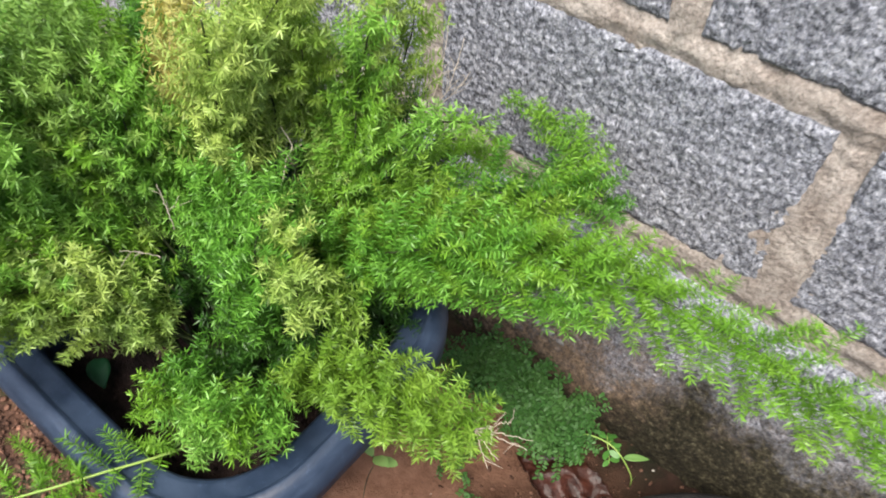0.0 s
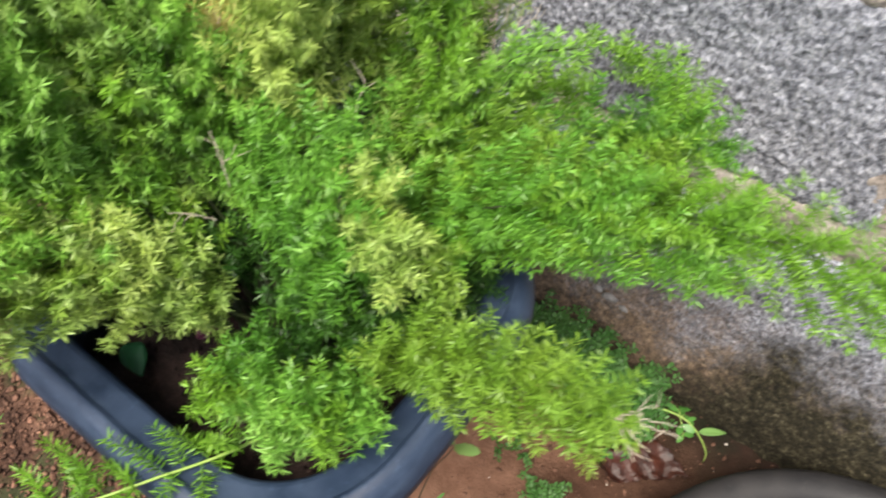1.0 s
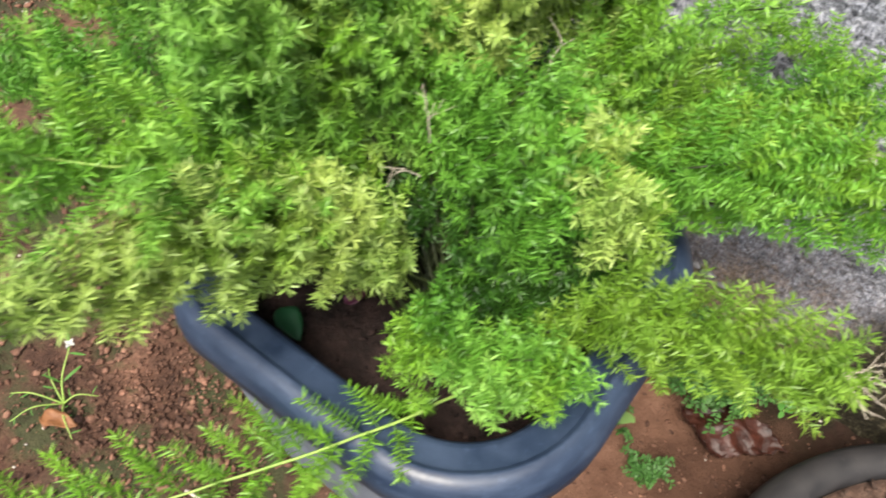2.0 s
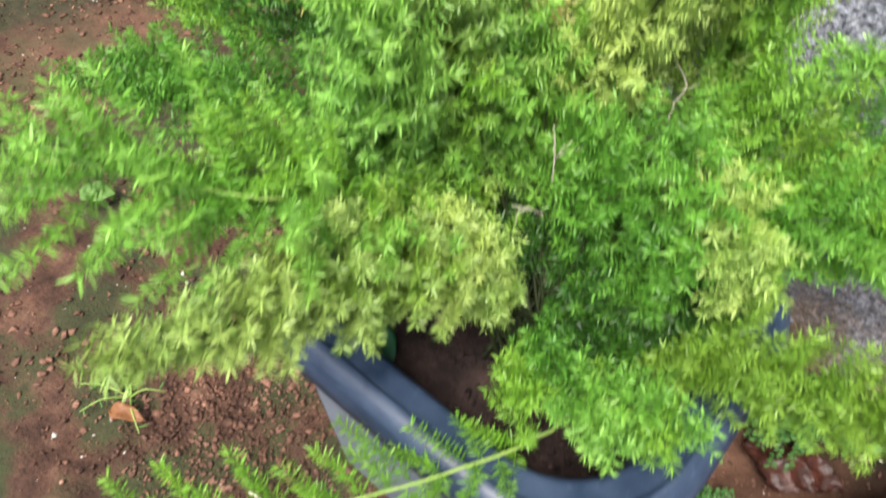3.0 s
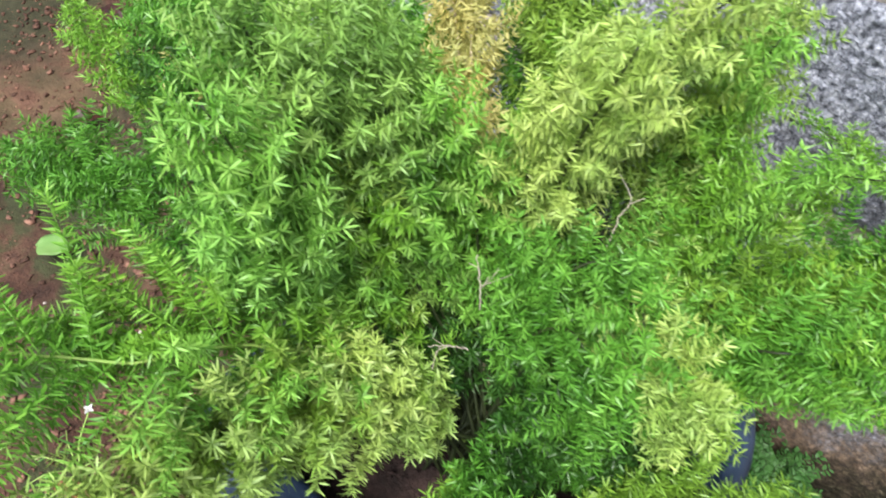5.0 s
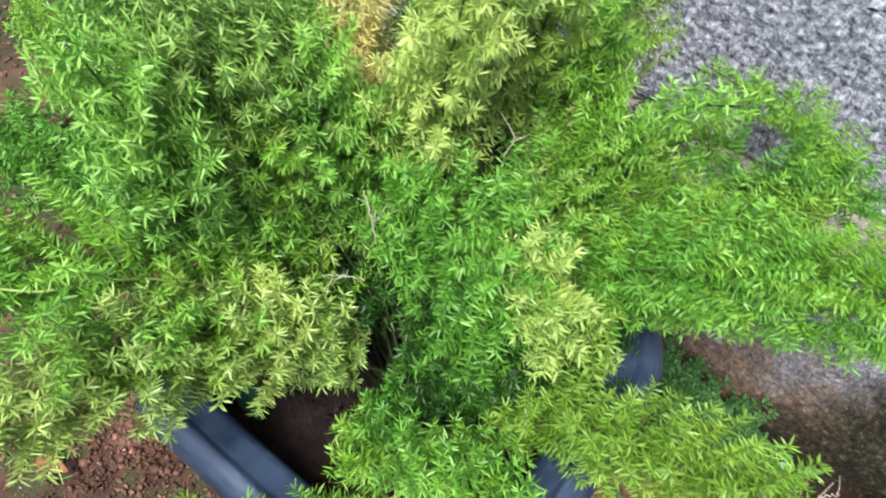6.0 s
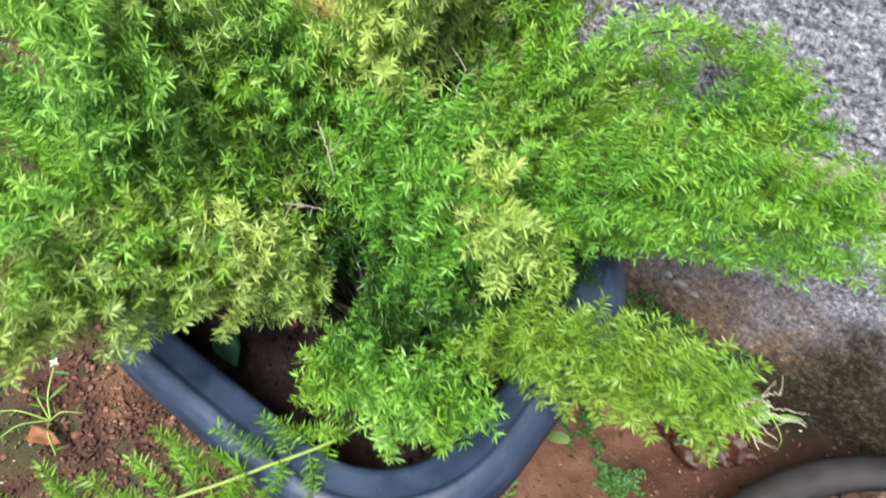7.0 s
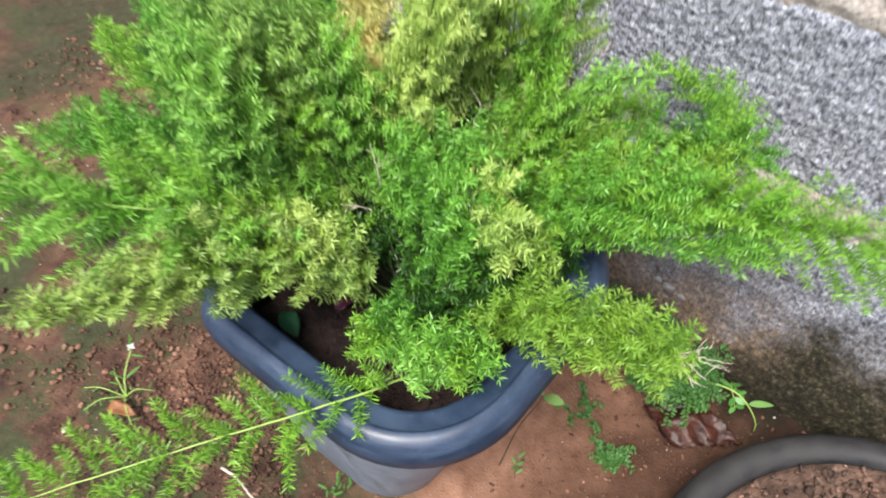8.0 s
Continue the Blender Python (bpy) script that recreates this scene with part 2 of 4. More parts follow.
    col = mix_node(nt, ramp_node(nt, low_tone.outputs[0], [(0.20, grey3(1.0)), (0.285, grey3(0.0))]), col, ramp_node(nt, noise_node(nt, 150, 5, 0.8, pos), [(0.34, (0.006, 0.005, 0.003)), (0.5, (0.026, 0.022, 0.011)), (0.6, (0.07, 0.06, 0.034)), (0.72, (0.20, 0.18, 0.125))]))
    l.new(col, p.inputs["Base Color"])
    p.inputs["Roughness"].default_value = 0.88
    p.inputs["Specular IOR Level"].default_value = 0.3
    h = mix_node(nt, 0.55, grain, cell)
    l.new(bump_node(nt, h, 1.0, 0.006), p.inputs["Normal"])
    return m


BLOCK = block_material("concrete_block")


def mortar_material(name):
    m, n, l = nodes_of(name)
    nt = m.node_tree
    p = n["Principled BSDF"]
    pos = where(nt)
    col = ramp_node(nt, noise_node(nt, 30, 7, 0.7, pos), [(0.3, (0.245, 0.205, 0.178)), (0.52, (0.375, 0.335, 0.302)), (0.75, (0.52, 0.48, 0.44))])
    col = mix_node(nt, 0.6, col, ramp_node(nt, noise_node(nt, 240, 4, 0.7, pos), [(0.32, grey3(0.4)), (0.5, grey3(1.0)), (0.66, grey3(1.4))]), "MULTIPLY")
    l.new(col, p.inputs["Base Color"])
    p.inputs["Roughness"].default_value = 0.92
    p.inputs["Specular IOR Level"].default_value = 0.25
    h = mix_node(nt, 0.5, noise_node(nt, 45, 7, 0.75, pos), noise_node(nt, 210, 4, 0.7, pos))
    l.new(bump_node(nt, h, 0.9, 0.006), p.inputs["Normal"])
    return m


MORTAR = mortar_material("sandy_mortar")


# ---- mesh helpers ----
def mesh_from(name, verts, faces, material, smooth=False):
    me = bpy.data.meshes.new(name)
    me.from_pydata([tuple(v) for v in verts], [], [tuple(f) for f in faces])
    me.materials.append(material)
    if smooth:
        me.polygons.foreach_set("use_smooth", [True] * len(me.polygons))
    me.update()
    return me


def put(name, me, parent=None, label="", category="", group="", kind=""):
    ob = new(name, me)
    if parent is not None:
        ob.parent = parent
    return tagged(ob, label, category, group, kind)


def fast_mesh(name, verts, tris, material, outer=None, tone=None):
    """A triangle mesh from numpy arrays, with values per corner point where given."""
    me = bpy.data.meshes.new(name)
    me.vertices.add(len(verts))
    me.vertices.foreach_set("co", np.asarray(verts, np.float32).ravel())
    me.loops.add(len(tris) * 3)
    me.loops.foreach_set("vertex_index", np.asarray(tris, np.int32).ravel())
    me.polygons.add(len(tris))
    me.polygons.foreach_set("loop_start", np.arange(0, len(tris) * 3, 3, dtype=np.int32))
    me.polygons.foreach_set("loop_total", np.full(len(tris), 3, np.int32))
    me.update(calc_edges=True)
    me.materials.append(material)
    if outer is not None:
        a = me.attributes.new("outer", "FLOAT", "POINT")
        a.data.foreach_set("value", np.asarray(outer, np.float32))
        b = me.attributes.new("tone", "FLOAT", "POINT")
        b.data.foreach_set("value", np.asarray(np.full(len(verts), 0.5) if tone is None else tone, np.float32))
    return me


def unit(v):
    v = np.asarray(v, float)
    return v / np.maximum(np.linalg.norm(v, axis=-1, keepdims=True), 1e-9)


def spline(points, n):
    """Catmull-Rom through the points, n samples evenly along."""
    p = np.asarray(points, float)
    p = np.vstack([2 * p[0] - p[1], p, 2 * p[-1] - p[-2]])
    out = []
    for i in range(1, len(p) - 2):
        for u in np.linspace(0, 1, 24, endpoint=False):
            a, b, c, d = p[i - 1], p[i], p[i + 1], p[i + 2]
            out.append(0.5 * (2 * b + (c - a) * u + (2 * a - 5 * b + 4 * c - d) * u * u + (3 * b - a - 3 * c + d) * u ** 3))
    out.append(p[-2])
    out = np.array(out)
    d = np.concatenate([[0], np.cumsum(np.linalg.norm(np.diff(out, axis=0), axis=1))])
    s = np.linspace(0, d[-1], n)
    return np.column_stack([np.interp(s, d, out[:, k]) for k in range(3)]), d[-1]


def tube(points, radii, sides=6, cap=True):
    """Vertices and faces of a tapered tube."""
    p = np.asarray(points, float)
    t = unit(np.gradient(p, axis=0))
    ref = np.array([0.13, 0.31, 0.94])
    u = unit(np.cross(t, ref))
    w = np.cross(t, u)
    ang = np.arange(sides) * TAU / sides
    v = (p[:, None] + np.asarray(radii)[:, None, None] * (np.cos(ang)[None, :, None] * u[:, None] + np.sin(ang)[None, :, None] * w[:, None])).reshape(-1, 3)
    f = []
    for i in range(len(p) - 1):
        for k in range(sides):
            k2 = (k + 1) % sides
            f.append((i * sides + k, i * sides + k2, (i + 1) * sides + k2, (i + 1) * sides + k))
    if cap:
        f.append(tuple(range(sides))[::-1])
        f.append(tuple((len(p) - 1) * sides + k for k in range(sides)))
    return v, f


# ---- the asparagus fern ----
def needles(base, direction, length, width, rng):
    """Folded, blunt-pointed needles: six points and four triangles each."""
    n = len(base)
    d = unit(direction)
    side = unit(np.cross(d, unit(rng.normal(size=(n, 3)))))
    up = np.cross(side, d)
    L, W = length[:, None], width[:, None]
    bow = up * L * rng.uniform(-0.1, 0.12, (n, 1))
    b = base + d * L * 0.28 + up * (L * 0.03 + W * 0.22)
    c = base + d * L * 0.72 + up * W * 0.22 + bow * 0.5
    tip = base + d * L + bow
    v = np.stack([base, b + side * W * 0.45, b - side * W * 0.45, c + side * W * 0.36, c - side * W * 0.36, tip], 1).reshape(-1, 3)
    i = np.arange(n)[:, None] * 6
    t = np.stack([i + [[0, 1, 2]], i + [[1, 3, 4]], i + [[1, 4, 2]], i + [[3, 5, 4]]], 1).reshape(-1, 3)
    return v, t


def frond(plant, seed, points, hue, reach=0.036, start=0.3, step=0.0068, around=3, droop=0.0, needle=0.0080, fullness=1.0, blunt=0.16, stem_r=0.0016, dry_stem=False, comb=False, bright_stem=False):
    """One arching plume: a stem, whorls of side twigs that shorten to the tip, and needles round each twig."""
    rng = np.random.default_rng(seed)
    n = 44
    p, length = spline(points, n)
    p = p + np.cumsum(rng.normal(0, 0.00035, (n, 3)), axis=0)
    v, f = tube(p, np.linspace(stem_r, stem_r * 0.35, n), 5)
    stem = put("frond", mesh_from("frond", v, f, STEM_DRY if dry_stem else (STEM_GREEN if bright_stem else STEM_SHADED), True), plant)
    tang = unit(np.gradient(p, axis=0))
    count = max(4, int(length * (1 - start) / step))
    s = np.repeat(start + (1 - start) * (np.arange(count) + 0.5) / count, around)
    m = len(s)
    s = np.clip(s + rng.normal(0, 0.006, m), 0, 1)
    pos = np.column_stack([np.interp(s, np.linspace(0, 1, n), p[:, k]) for k in range(3)])
    tan = unit(np.column_stack([np.interp(s, np.linspace(0, 1, n), tang[:, k]) for k in range(3)]))
    phi = np.arange(m) * math.pi + rng.normal(0, 0.4, m) + 0.25 if comb else np.arange(m) * 2.39996 + rng.normal(0, 0.35, m)
    u = unit(np.cross(tan, np.array([0.21, 0.1, 0.97])))
    w = np.cross(tan, u)
    rad = np.cos(phi)[:, None] * u + np.sin(phi)[:, None] * w
    q = (s - start) / (1 - start)
    shape = np.clip(np.minimum(0.45 + q * 3.0, 1.0), 0, 1) * np.clip((1 - q) / blunt, 0.18, 1) ** 0.65
    blen = reach * shape * rng.uniform(0.55, 1.2, m)
    bd = unit(rad + tan * rng.uniform(0.22, 0.62, (m, 1)) + np.array([0, 0, (0.0 if comb else 0.10) - droop]) + rng.normal(0, 0.14, (m, 3)))
    K = 5
    uu = np.linspace(0, 1, K)
    curve = pos[:, None] + bd[:, None] * (blen[:, None] * uu)[..., None] + (tan * 0.22 + np.array([0, 0, (0.04 if comb else 0.16) - droop * 0.6]))[:, None] * (blen[:, None] * uu ** 2)[..., None]
    # thin side twigs, three-sided
    tri_v, tri_f, o = [], [], 0
    sideu = unit(np.cross(bd, tan))
    sidew = np.cross(bd, sideu)
    r0 = 0.00045
    ring = []
    for k in (0, 2, 4):
        for a in range(3):
            ring.append(curve[:, k] + (r0 * (1 - 0.16 * k)) * (math.cos(a * TAU / 3) * sideu + math.sin(a * TAU / 3) * sidew))
    tv = np.stack(ring, 1).reshape(-1, 3)
    base = np.arange(m)[:, None] * 9
    tf = []
    for k in (0, 3):
        for a in range(3):
            b2 = (a + 1) % 3
            tf.append(base + [[k + a, k + b2, k + 3 + b2]])
            tf.append(base + [[k + a, k + 3 + b2, k + 3 + a]])
    tf = np.stack(tf, 1).reshape(-1, 3)
    # needles in whorls along each side twig
    per = np.maximum(2, (blen / 0.0033 * fullness).astype(int))
    W = 8
    idx = np.repeat(np.arange(m), per * W)
    frac = np.concatenate([np.repeat(((np.arange(c) + 0.97) / c) ** 0.8, W) for c in per])
    ph = np.concatenate([(np.repeat(np.arange(c) * 0.63, W) + np.tile(np.arange(W) * TAU / W, c)) for c in per]) + np.repeat(rng.uniform(0, TAU, m), per * W) + rng.normal(0, 0.2, len(idx))
    frac = np.clip(frac + rng.normal(0, 0.008, len(frac)), 0.04, 1)
    kk = np.clip((frac * (K - 1)).astype(int), 0, K - 2)
    fr = (frac * (K - 1) - kk)[:, None]
    nb = curve[idx, kk] * (1 - fr) + curve[idx, kk + 1] * fr
    td = unit(curve[idx, kk + 1] - curve[idx, kk])
    nr = np.cos(ph)[:, None] * sideu[idx] + np.sin(ph)[:, None] * sidew[idx]
    lean = rng.uniform(0.12, 0.42, (len(idx), 1)) + (frac[:, None] > 0.93) * rng.uniform(-0.1, 0.9, (len(idx), 1))
    nd = nr + td * lean + rng.normal(0, 0.1, (len(idx), 3))
    nl = needle * rng.uniform(0.75, 1.15, len(idx)) * (1 - 0.1 * frac)
    nv, nt_ = needles(nb, nd, nl, 0.00114 * rng.uniform(0.8, 1.2, len(idx)), rng)
    shade = np.clip(rng.beta(1.6, 1.6, m) + rng.normal(0, 0.08), 0, 1)
    tone = np.concatenate([np.repeat(shade, 9), np.repeat(np.clip(shade[idx] + 0.25 * (frac - 0.5), 0, 1), 6)])
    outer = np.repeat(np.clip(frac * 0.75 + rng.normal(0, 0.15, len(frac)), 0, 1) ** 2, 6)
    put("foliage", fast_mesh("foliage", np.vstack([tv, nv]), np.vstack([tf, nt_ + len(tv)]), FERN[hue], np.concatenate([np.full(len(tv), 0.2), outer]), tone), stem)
    return stem


fern = put("asparagus_fern", None, None, "bushy green and yellowing asparagus fern in a square black pot", "potted plant")
CROWN = (-0.295, 0.10, 0.305)


def plume(seed, hue, *points, **more):
    rng = random.Random(seed)
    base = (CROWN[0] + rng.uniform(-0.035, 0.035), CROWN[1] + rng.uniform(-0.035, 0.035), CROWN[2])
    return frond(fern, seed, [base, *points], hue, **more)


plume(1, "fresh", (-0.25, 0.055, 0.34), (-0.2495, 0.018, 0.355), (-0.268, -0.029, 0.368), (-0.291, -0.070, 0.371), (-0.342, -0.147, 0.366), (-0.399, -0.236, 0.361), (-0.435, -0.293, 0.356), reach=0.056, start=0.27, step=0.0074, around=1, stem_r=0.0014, droop=0.05, comb=True, bright_stem=True, needle=0.009, fullness=1.15)
plume(5, "lime", (-0.23, 0.09, 0.372), (-0.176, 0.120, 0.406), (-0.112, 0.125, 0.434), (-0.058, 0.137, 0.447), reach=0.037, start=0.36, step=0.0038, blunt=0.2)
plume(6, "cool", (-0.25, 0.06, 0.36), (-0.225, 0.035, 0.395), (-0.202, 0.012, 0.425), reach=0.028, start=0.5, step=0.0066, blunt=0.5)
plume(55, "fresh", (-0.25, 0.07, 0.355), (-0.215, 0.05, 0.395), (-0.183, 0.035, 0.425), reach=0.028, start=0.5, step=0.0066, blunt=0.5)
plume(68, "mint", (-0.25, 0.08, 0.355), (-0.205, 0.062, 0.395), (-0.168, 0.052, 0.42), reach=0.026, start=0.5, step=0.0066, blunt=0.5)
plume(67, "lime", (-0.33, 0.19, 0.42), (-0.37, 0.27, 0.48), (-0.385, 0.315, 0.505), reach=0.034, start=0.72)
plume(56, "mint", (-0.26, 0.06, 0.36), (-0.235, 0.04, 0.405), (-0.205, 0.04, 0.44), reach=0.028, start=0.5, step=0.0066, blunt=0.5)
plume(57, "fresh", (-0.28, 0.05, 0.355), (-0.275, 0.03, 0.385), (-0.262, 0.012, 0.41), reach=0.026, start=0.45, step=0.0066, blunt=0.5)
plume(61, "mint", (-0.48, 0.14, 0.48), (-0.60, 0.19, 0.50), (-0.68, 0.235, 0.455), reach=0.036, start=0.4)
plume(62, "green", (-0.45, 0.17, 0.47), (-0.56, 0.25, 0.48), (-0.65, 0.30, 0.43), reach=0.036, start=0.4)
plume(8, "fresh", (-0.24, 0.18, 0.42), (-0.187, 0.21, 0.455), (-0.13, 0.265, 0.45), (-0.05, 0.295, 0.457), (0.03, 0.306, 0.457), (0.105, 0.305, 0.455), (0.16, 0.295, 0.445), reach=0.048, start=0.2, step=0.0084, around=3, droop=0.28, stem_r=0.0008)
plume(9, "fresh", (-0.24, 0.20, 0.43), (-0.18, 0.29, 0.445), (-0.143, 0.36, 0.435), (-0.153, 0.412, 0.425), (-0.20, 0.438, 0.422), (-0.268, 0.452, 0.42), reach=0.030, start=0.3, blunt=0.3, fullness=0.9)
plume(44, "dry", (-0.42, 0.10, 0.45), (-0.52, 0.10, 0.49), (-0.60, 0.10, 0.485), reach=0.022, start=0.6, step=0.009, around=2, fullness=0.35)
plume(48, "green", (-0.24, 0.20, 0.42), (-0.20, 0.30, 0.44), (-0.15, 0.37, 0.425), (-0.11, 0.40, 0.41), reach=0.038, start=0.3)
plume(49, "lime", (-0.23, 0.19, 0.42), (-0.17, 0.27, 0.44), (-0.12, 0.32, 0.425), reach=0.034, start=0.4)
plume(50, "fresh", (-0.27, 0.20, 0.42), (-0.25, 0.30, 0.45), (-0.22, 0.37, 0.44), reach=0.034, start=0.35)
plume(11, "fresh", (-0.22, 0.2, 0.42), (-0.16, 0.28, 0.43), (-0.10, 0.35, 0.39), (-0.05, 0.40, 0.36), reach=0.036)
plume(14, "straw", (-0.34, 0.18, 0.42), (-0.385, 0.25, 0.49), (-0.40, 0.30, 0.53), reach=0.030, start=0.55)
plume(15, "lit", (-0.28, 0.19, 0.43), (-0.265, 0.25, 0.49), (-0.24, 0.283, 0.514), (-0.203, 0.287, 0.535), reach=0.026, start=0.35, blunt=0.4)
plume(16, "shaded", (-0.31, 0.14, 0.41), (-0.335, 0.185, 0.47), reach=0.030)
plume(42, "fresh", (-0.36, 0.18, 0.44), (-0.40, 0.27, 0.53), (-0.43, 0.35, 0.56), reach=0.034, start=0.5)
plume(53, "shaded", (-0.30, 0.21, 0.39), (-0.315, 0.30, 0.42), (-0.33, 0.37, 0.43), reach=0.034)
plume(64, "shaded", (-0.32, 0.18, 0.37), (-0.36, 0.25, 0.385), (-0.39, 0.32, 0.375), reach=0.036)
plume(65, "shaded", (-0.34, 0.20, 0.37), (-0.40, 0.30, 0.375), (-0.45, 0.38, 0.35), reach=0.036)
plume(66, "shaded", (-0.33, 0.21, 0.36), (-0.37, 0.32, 0.37), (-0.40, 0.41, 0.36), reach=0.036)
plume(54, "shaded", (-0.28, 0.21, 0.39), (-0.27, 0.29, 0.42), (-0.27, 0.36, 0.42), reach=0.034)
plume(25, "straw", (-0.34, 0.17, 0.45), (-0.39, 0.24, 0.54), (-0.43, 0.28, 0.56), reach=0.036)
# the tall plumes at the top
plume(2, "pale", (-0.327, 0.045, 0.42), (-0.342, 0.013, 0.452), (-0.357, -0.021, 0.465), (-0.356, -0.055, 0.488), (-0.356, -0.083, 0.508), (-0.358, -0.112, 0.525), (-0.362, -0.150, 0.545), reach=0.040, start=0.3, step=0.0042, blunt=0.5, needle=0.0078, fullness=1.1)
plume(202, "straw", (-0.335, 0.055, 0.42), (-0.359, 0.012, 0.465), (-0.366, -0.031, 0.488), (-0.374, -0.066, 0.500), reach=0.034, start=0.35, step=0.006, needle=0.0078)
plume(38, "cream", (-0.328, 0.073, 0.39), (-0.335, 0.054, 0.435), (-0.345, 0.038, 0.472), (-0.362, 0.031, 0.482), reach=0.028, start=0.42, blunt=0.5)
plume(69, "pale", (-0.325, 0.058, 0.385), (-0.331, 0.040, 0.418), (-0.340, 0.031, 0.44), reach=0.025, start=0.45, blunt=0.5)
plume(3, "lit", (-0.35, 0.055, 0.43), (-0.382, 0.005, 0.495), (-0.398, -0.045, 0.527), (-0.415, -0.064, 0.535), (-0.426, -0.082, 0.548), (-0.441, -0.104, 0.562), (-0.464, -0.126, 0.572), reach=0.062, start=0.34, step=0.0066, around=2, stem_r=0.0016, comb=True, bright_stem=True, needle=0.0086)
plume(203, "fresh", (-0.36, 0.05, 0.42), (-0.395, 0.012, 0.48), (-0.42, -0.025, 0.51), (-0.44, -0.055, 0.52), reach=0.036, start=0.4)
plume(4, "cool", (-0.375, 0.065, 0.44), (-0.405, 0.042, 0.50), (-0.395, 0.034, 0.56), (-0.394, 0.025, 0.600), (-0.399, 0.014, 0.638), reach=0.036, start=0.5, blunt=0.3)
plume(204, "cool", (-0.375, 0.07, 0.44), (-0.405, 0.052, 0.50), (-0.396, 0.037, 0.55), (-0.402, 0.018, 0.545), (-0.406, 0.008, 0.515), reach=0.028, start=0.5, blunt=0.3)
plume(17, "sage", (-0.365, 0.11, 0.44), (-0.401, 0.101, 0.51), (-0.396, 0.083, 0.57), (-0.405, 0.075, 0.600), (-0.412, 0.074, 0.632), reach=0.036, start=0.45)
plume(18, "sage", (-0.375, 0.12, 0.44), (-0.414, 0.122, 0.51), (-0.396, 0.103, 0.575), (-0.410, 0.112, 0.605), reach=0.036, start=0.45)
plume(24, "sage", (-0.375, 0.10, 0.45), (-0.405, 0.078, 0.555), (-0.42, 0.065, 0.61), (-0.437, 0.064, 0.645), reach=0.034, start=0.5)
plume(27, "sage", (-0.375, 0.12, 0.45), (-0.402, 0.103, 0.545), (-0.422, 0.105, 0.59), (-0.452, 0.125, 0.615), reach=0.036, start=0.5)
plume(51, "fresh", (-0.38, 0.14, 0.45), (-0.44, 0.155, 0.53), (-0.485, 0.16, 0.555), (-0.53, 0.17, 0.55), reach=0.036, start=0.45)
plume(23, "fresh", (-0.37, 0.16, 0.45), (-0.43, 0.20, 0.495), (-0.48, 0.23, 0.51), reach=0.036, start=0.5)
plume(30, "lit", (-0.355, 0.12, 0.42), (-0.382, 0.116, 0.47), (-0.375, 0.117, 0.515), (-0.382, 0.122, 0.55), (-0.394, 0.130, 0.58), reach=0.032, start=0.5)
plume(230, "lit", (-0.34, 0.13, 0.42), (-0.354, 0.138, 0.47), (-0.361, 0.140, 0.505), (-0.366, 0.142, 0.545), reach=0.030, start=0.45)
plume(231, "fresh", (-0.37, 0.10, 0.42), (-0.397, 0.088, 0.475), (-0.387, 0.083, 0.53), (-0.394, 0.090, 0.552), reach=0.030, start=0.5)
plume(232, "fresh", (-0.36, 0.09, 0.40), (-0.385, 0.075, 0.44), (-0.400, 0.068, 0.465), reach=0.028, start=0.45)
plume(12, "dry", (-0.372, 0.158, 0.44), (-0.399, 0.168, 0.512), (-0.414, 0.190, 0.538), (-0.432, 0.209, 0.553), (-0.460, 0.238, 0.568), reach=0.028, start=0.45, step=0.0056, around=3, fullness=0.9, dry_stem=True, stem_r=0.0017)
plume(321, "green", (-0.35, 0.17, 0.43), (-0.40, 0.22, 0.485), (-0.42, 0.26, 0.505), (-0.45, 0.31, 0.515), reach=0.034, start=0.4)
plume(322, "fresh", (-0.34, 0.18, 0.42), (-0.37, 0.23, 0.475), (-0.385, 0.27, 0.50), (-0.405, 0.32, 0.52), reach=0.034, start=0.4)
plume(320, "dry", (-0.375, 0.155, 0.44), (-0.412, 0.178, 0.525), (-0.440, 0.205, 0.550), (-0.478, 0.238, 0.566), reach=0.020, start=0.55, step=0.0062, around=2, fullness=0.9, dry_stem=True)
plume(13, "cream", (-0.325, 0.16, 0.44), (-0.335, 0.174, 0.50), (-0.329, 0.166, 0.55), (-0.320, 0.162, 0.59), (-0.309, 0.160, 0.632), reach=0.032, start=0.45)
plume(40, "cream", (-0.33, 0.16, 0.45), (-0.346, 0.166, 0.53), (-0.333, 0.192, 0.572), (-0.311, 0.205, 0.612), (-0.290, 0.221, 0.648), reach=0.036, start=0.45)
plume(41, "straw", (-0.335, 0.17, 0.45), (-0.350, 0.19, 0.525), (-0.348, 0.215, 0.555), (-0.335, 0.235, 0.575), reach=0.034, start=0.5)
plume(77, "pale", (-0.32, 0.20, 0.43), (-0.335, 0.248, 0.47), (-0.326, 0.244, 0.522), (-0.322, 0.260, 0.555), reach=0.030, start=0.72)
plume(240, "straw", (-0.29, 0.21, 0.43), (-0.300, 0.265, 0.475), (-0.300, 0.290, 0.51), reach=0.028, start=0.7)
plume(301, "lit", (-0.285, 0.19, 0.43), (-0.296, 0.250, 0.495), (-0.291, 0.266, 0.53), (-0.284, 0.271, 0.56), (-0.278, 0.276, 0.592), reach=0.030, start=0.45)
plume(302, "straw", (-0.30, 0.19, 0.44), (-0.318, 0.232, 0.51), (-0.307, 0.232, 0.555), (-0.296, 0.226, 0.605), reach=0.030, start=0.64)
plume(303, "pale", (-0.31, 0.18, 0.45), (-0.326, 0.212, 0.515), (-0.318, 0.203, 0.56), (-0.309, 0.200, 0.605), reach=0.030, start=0.64)
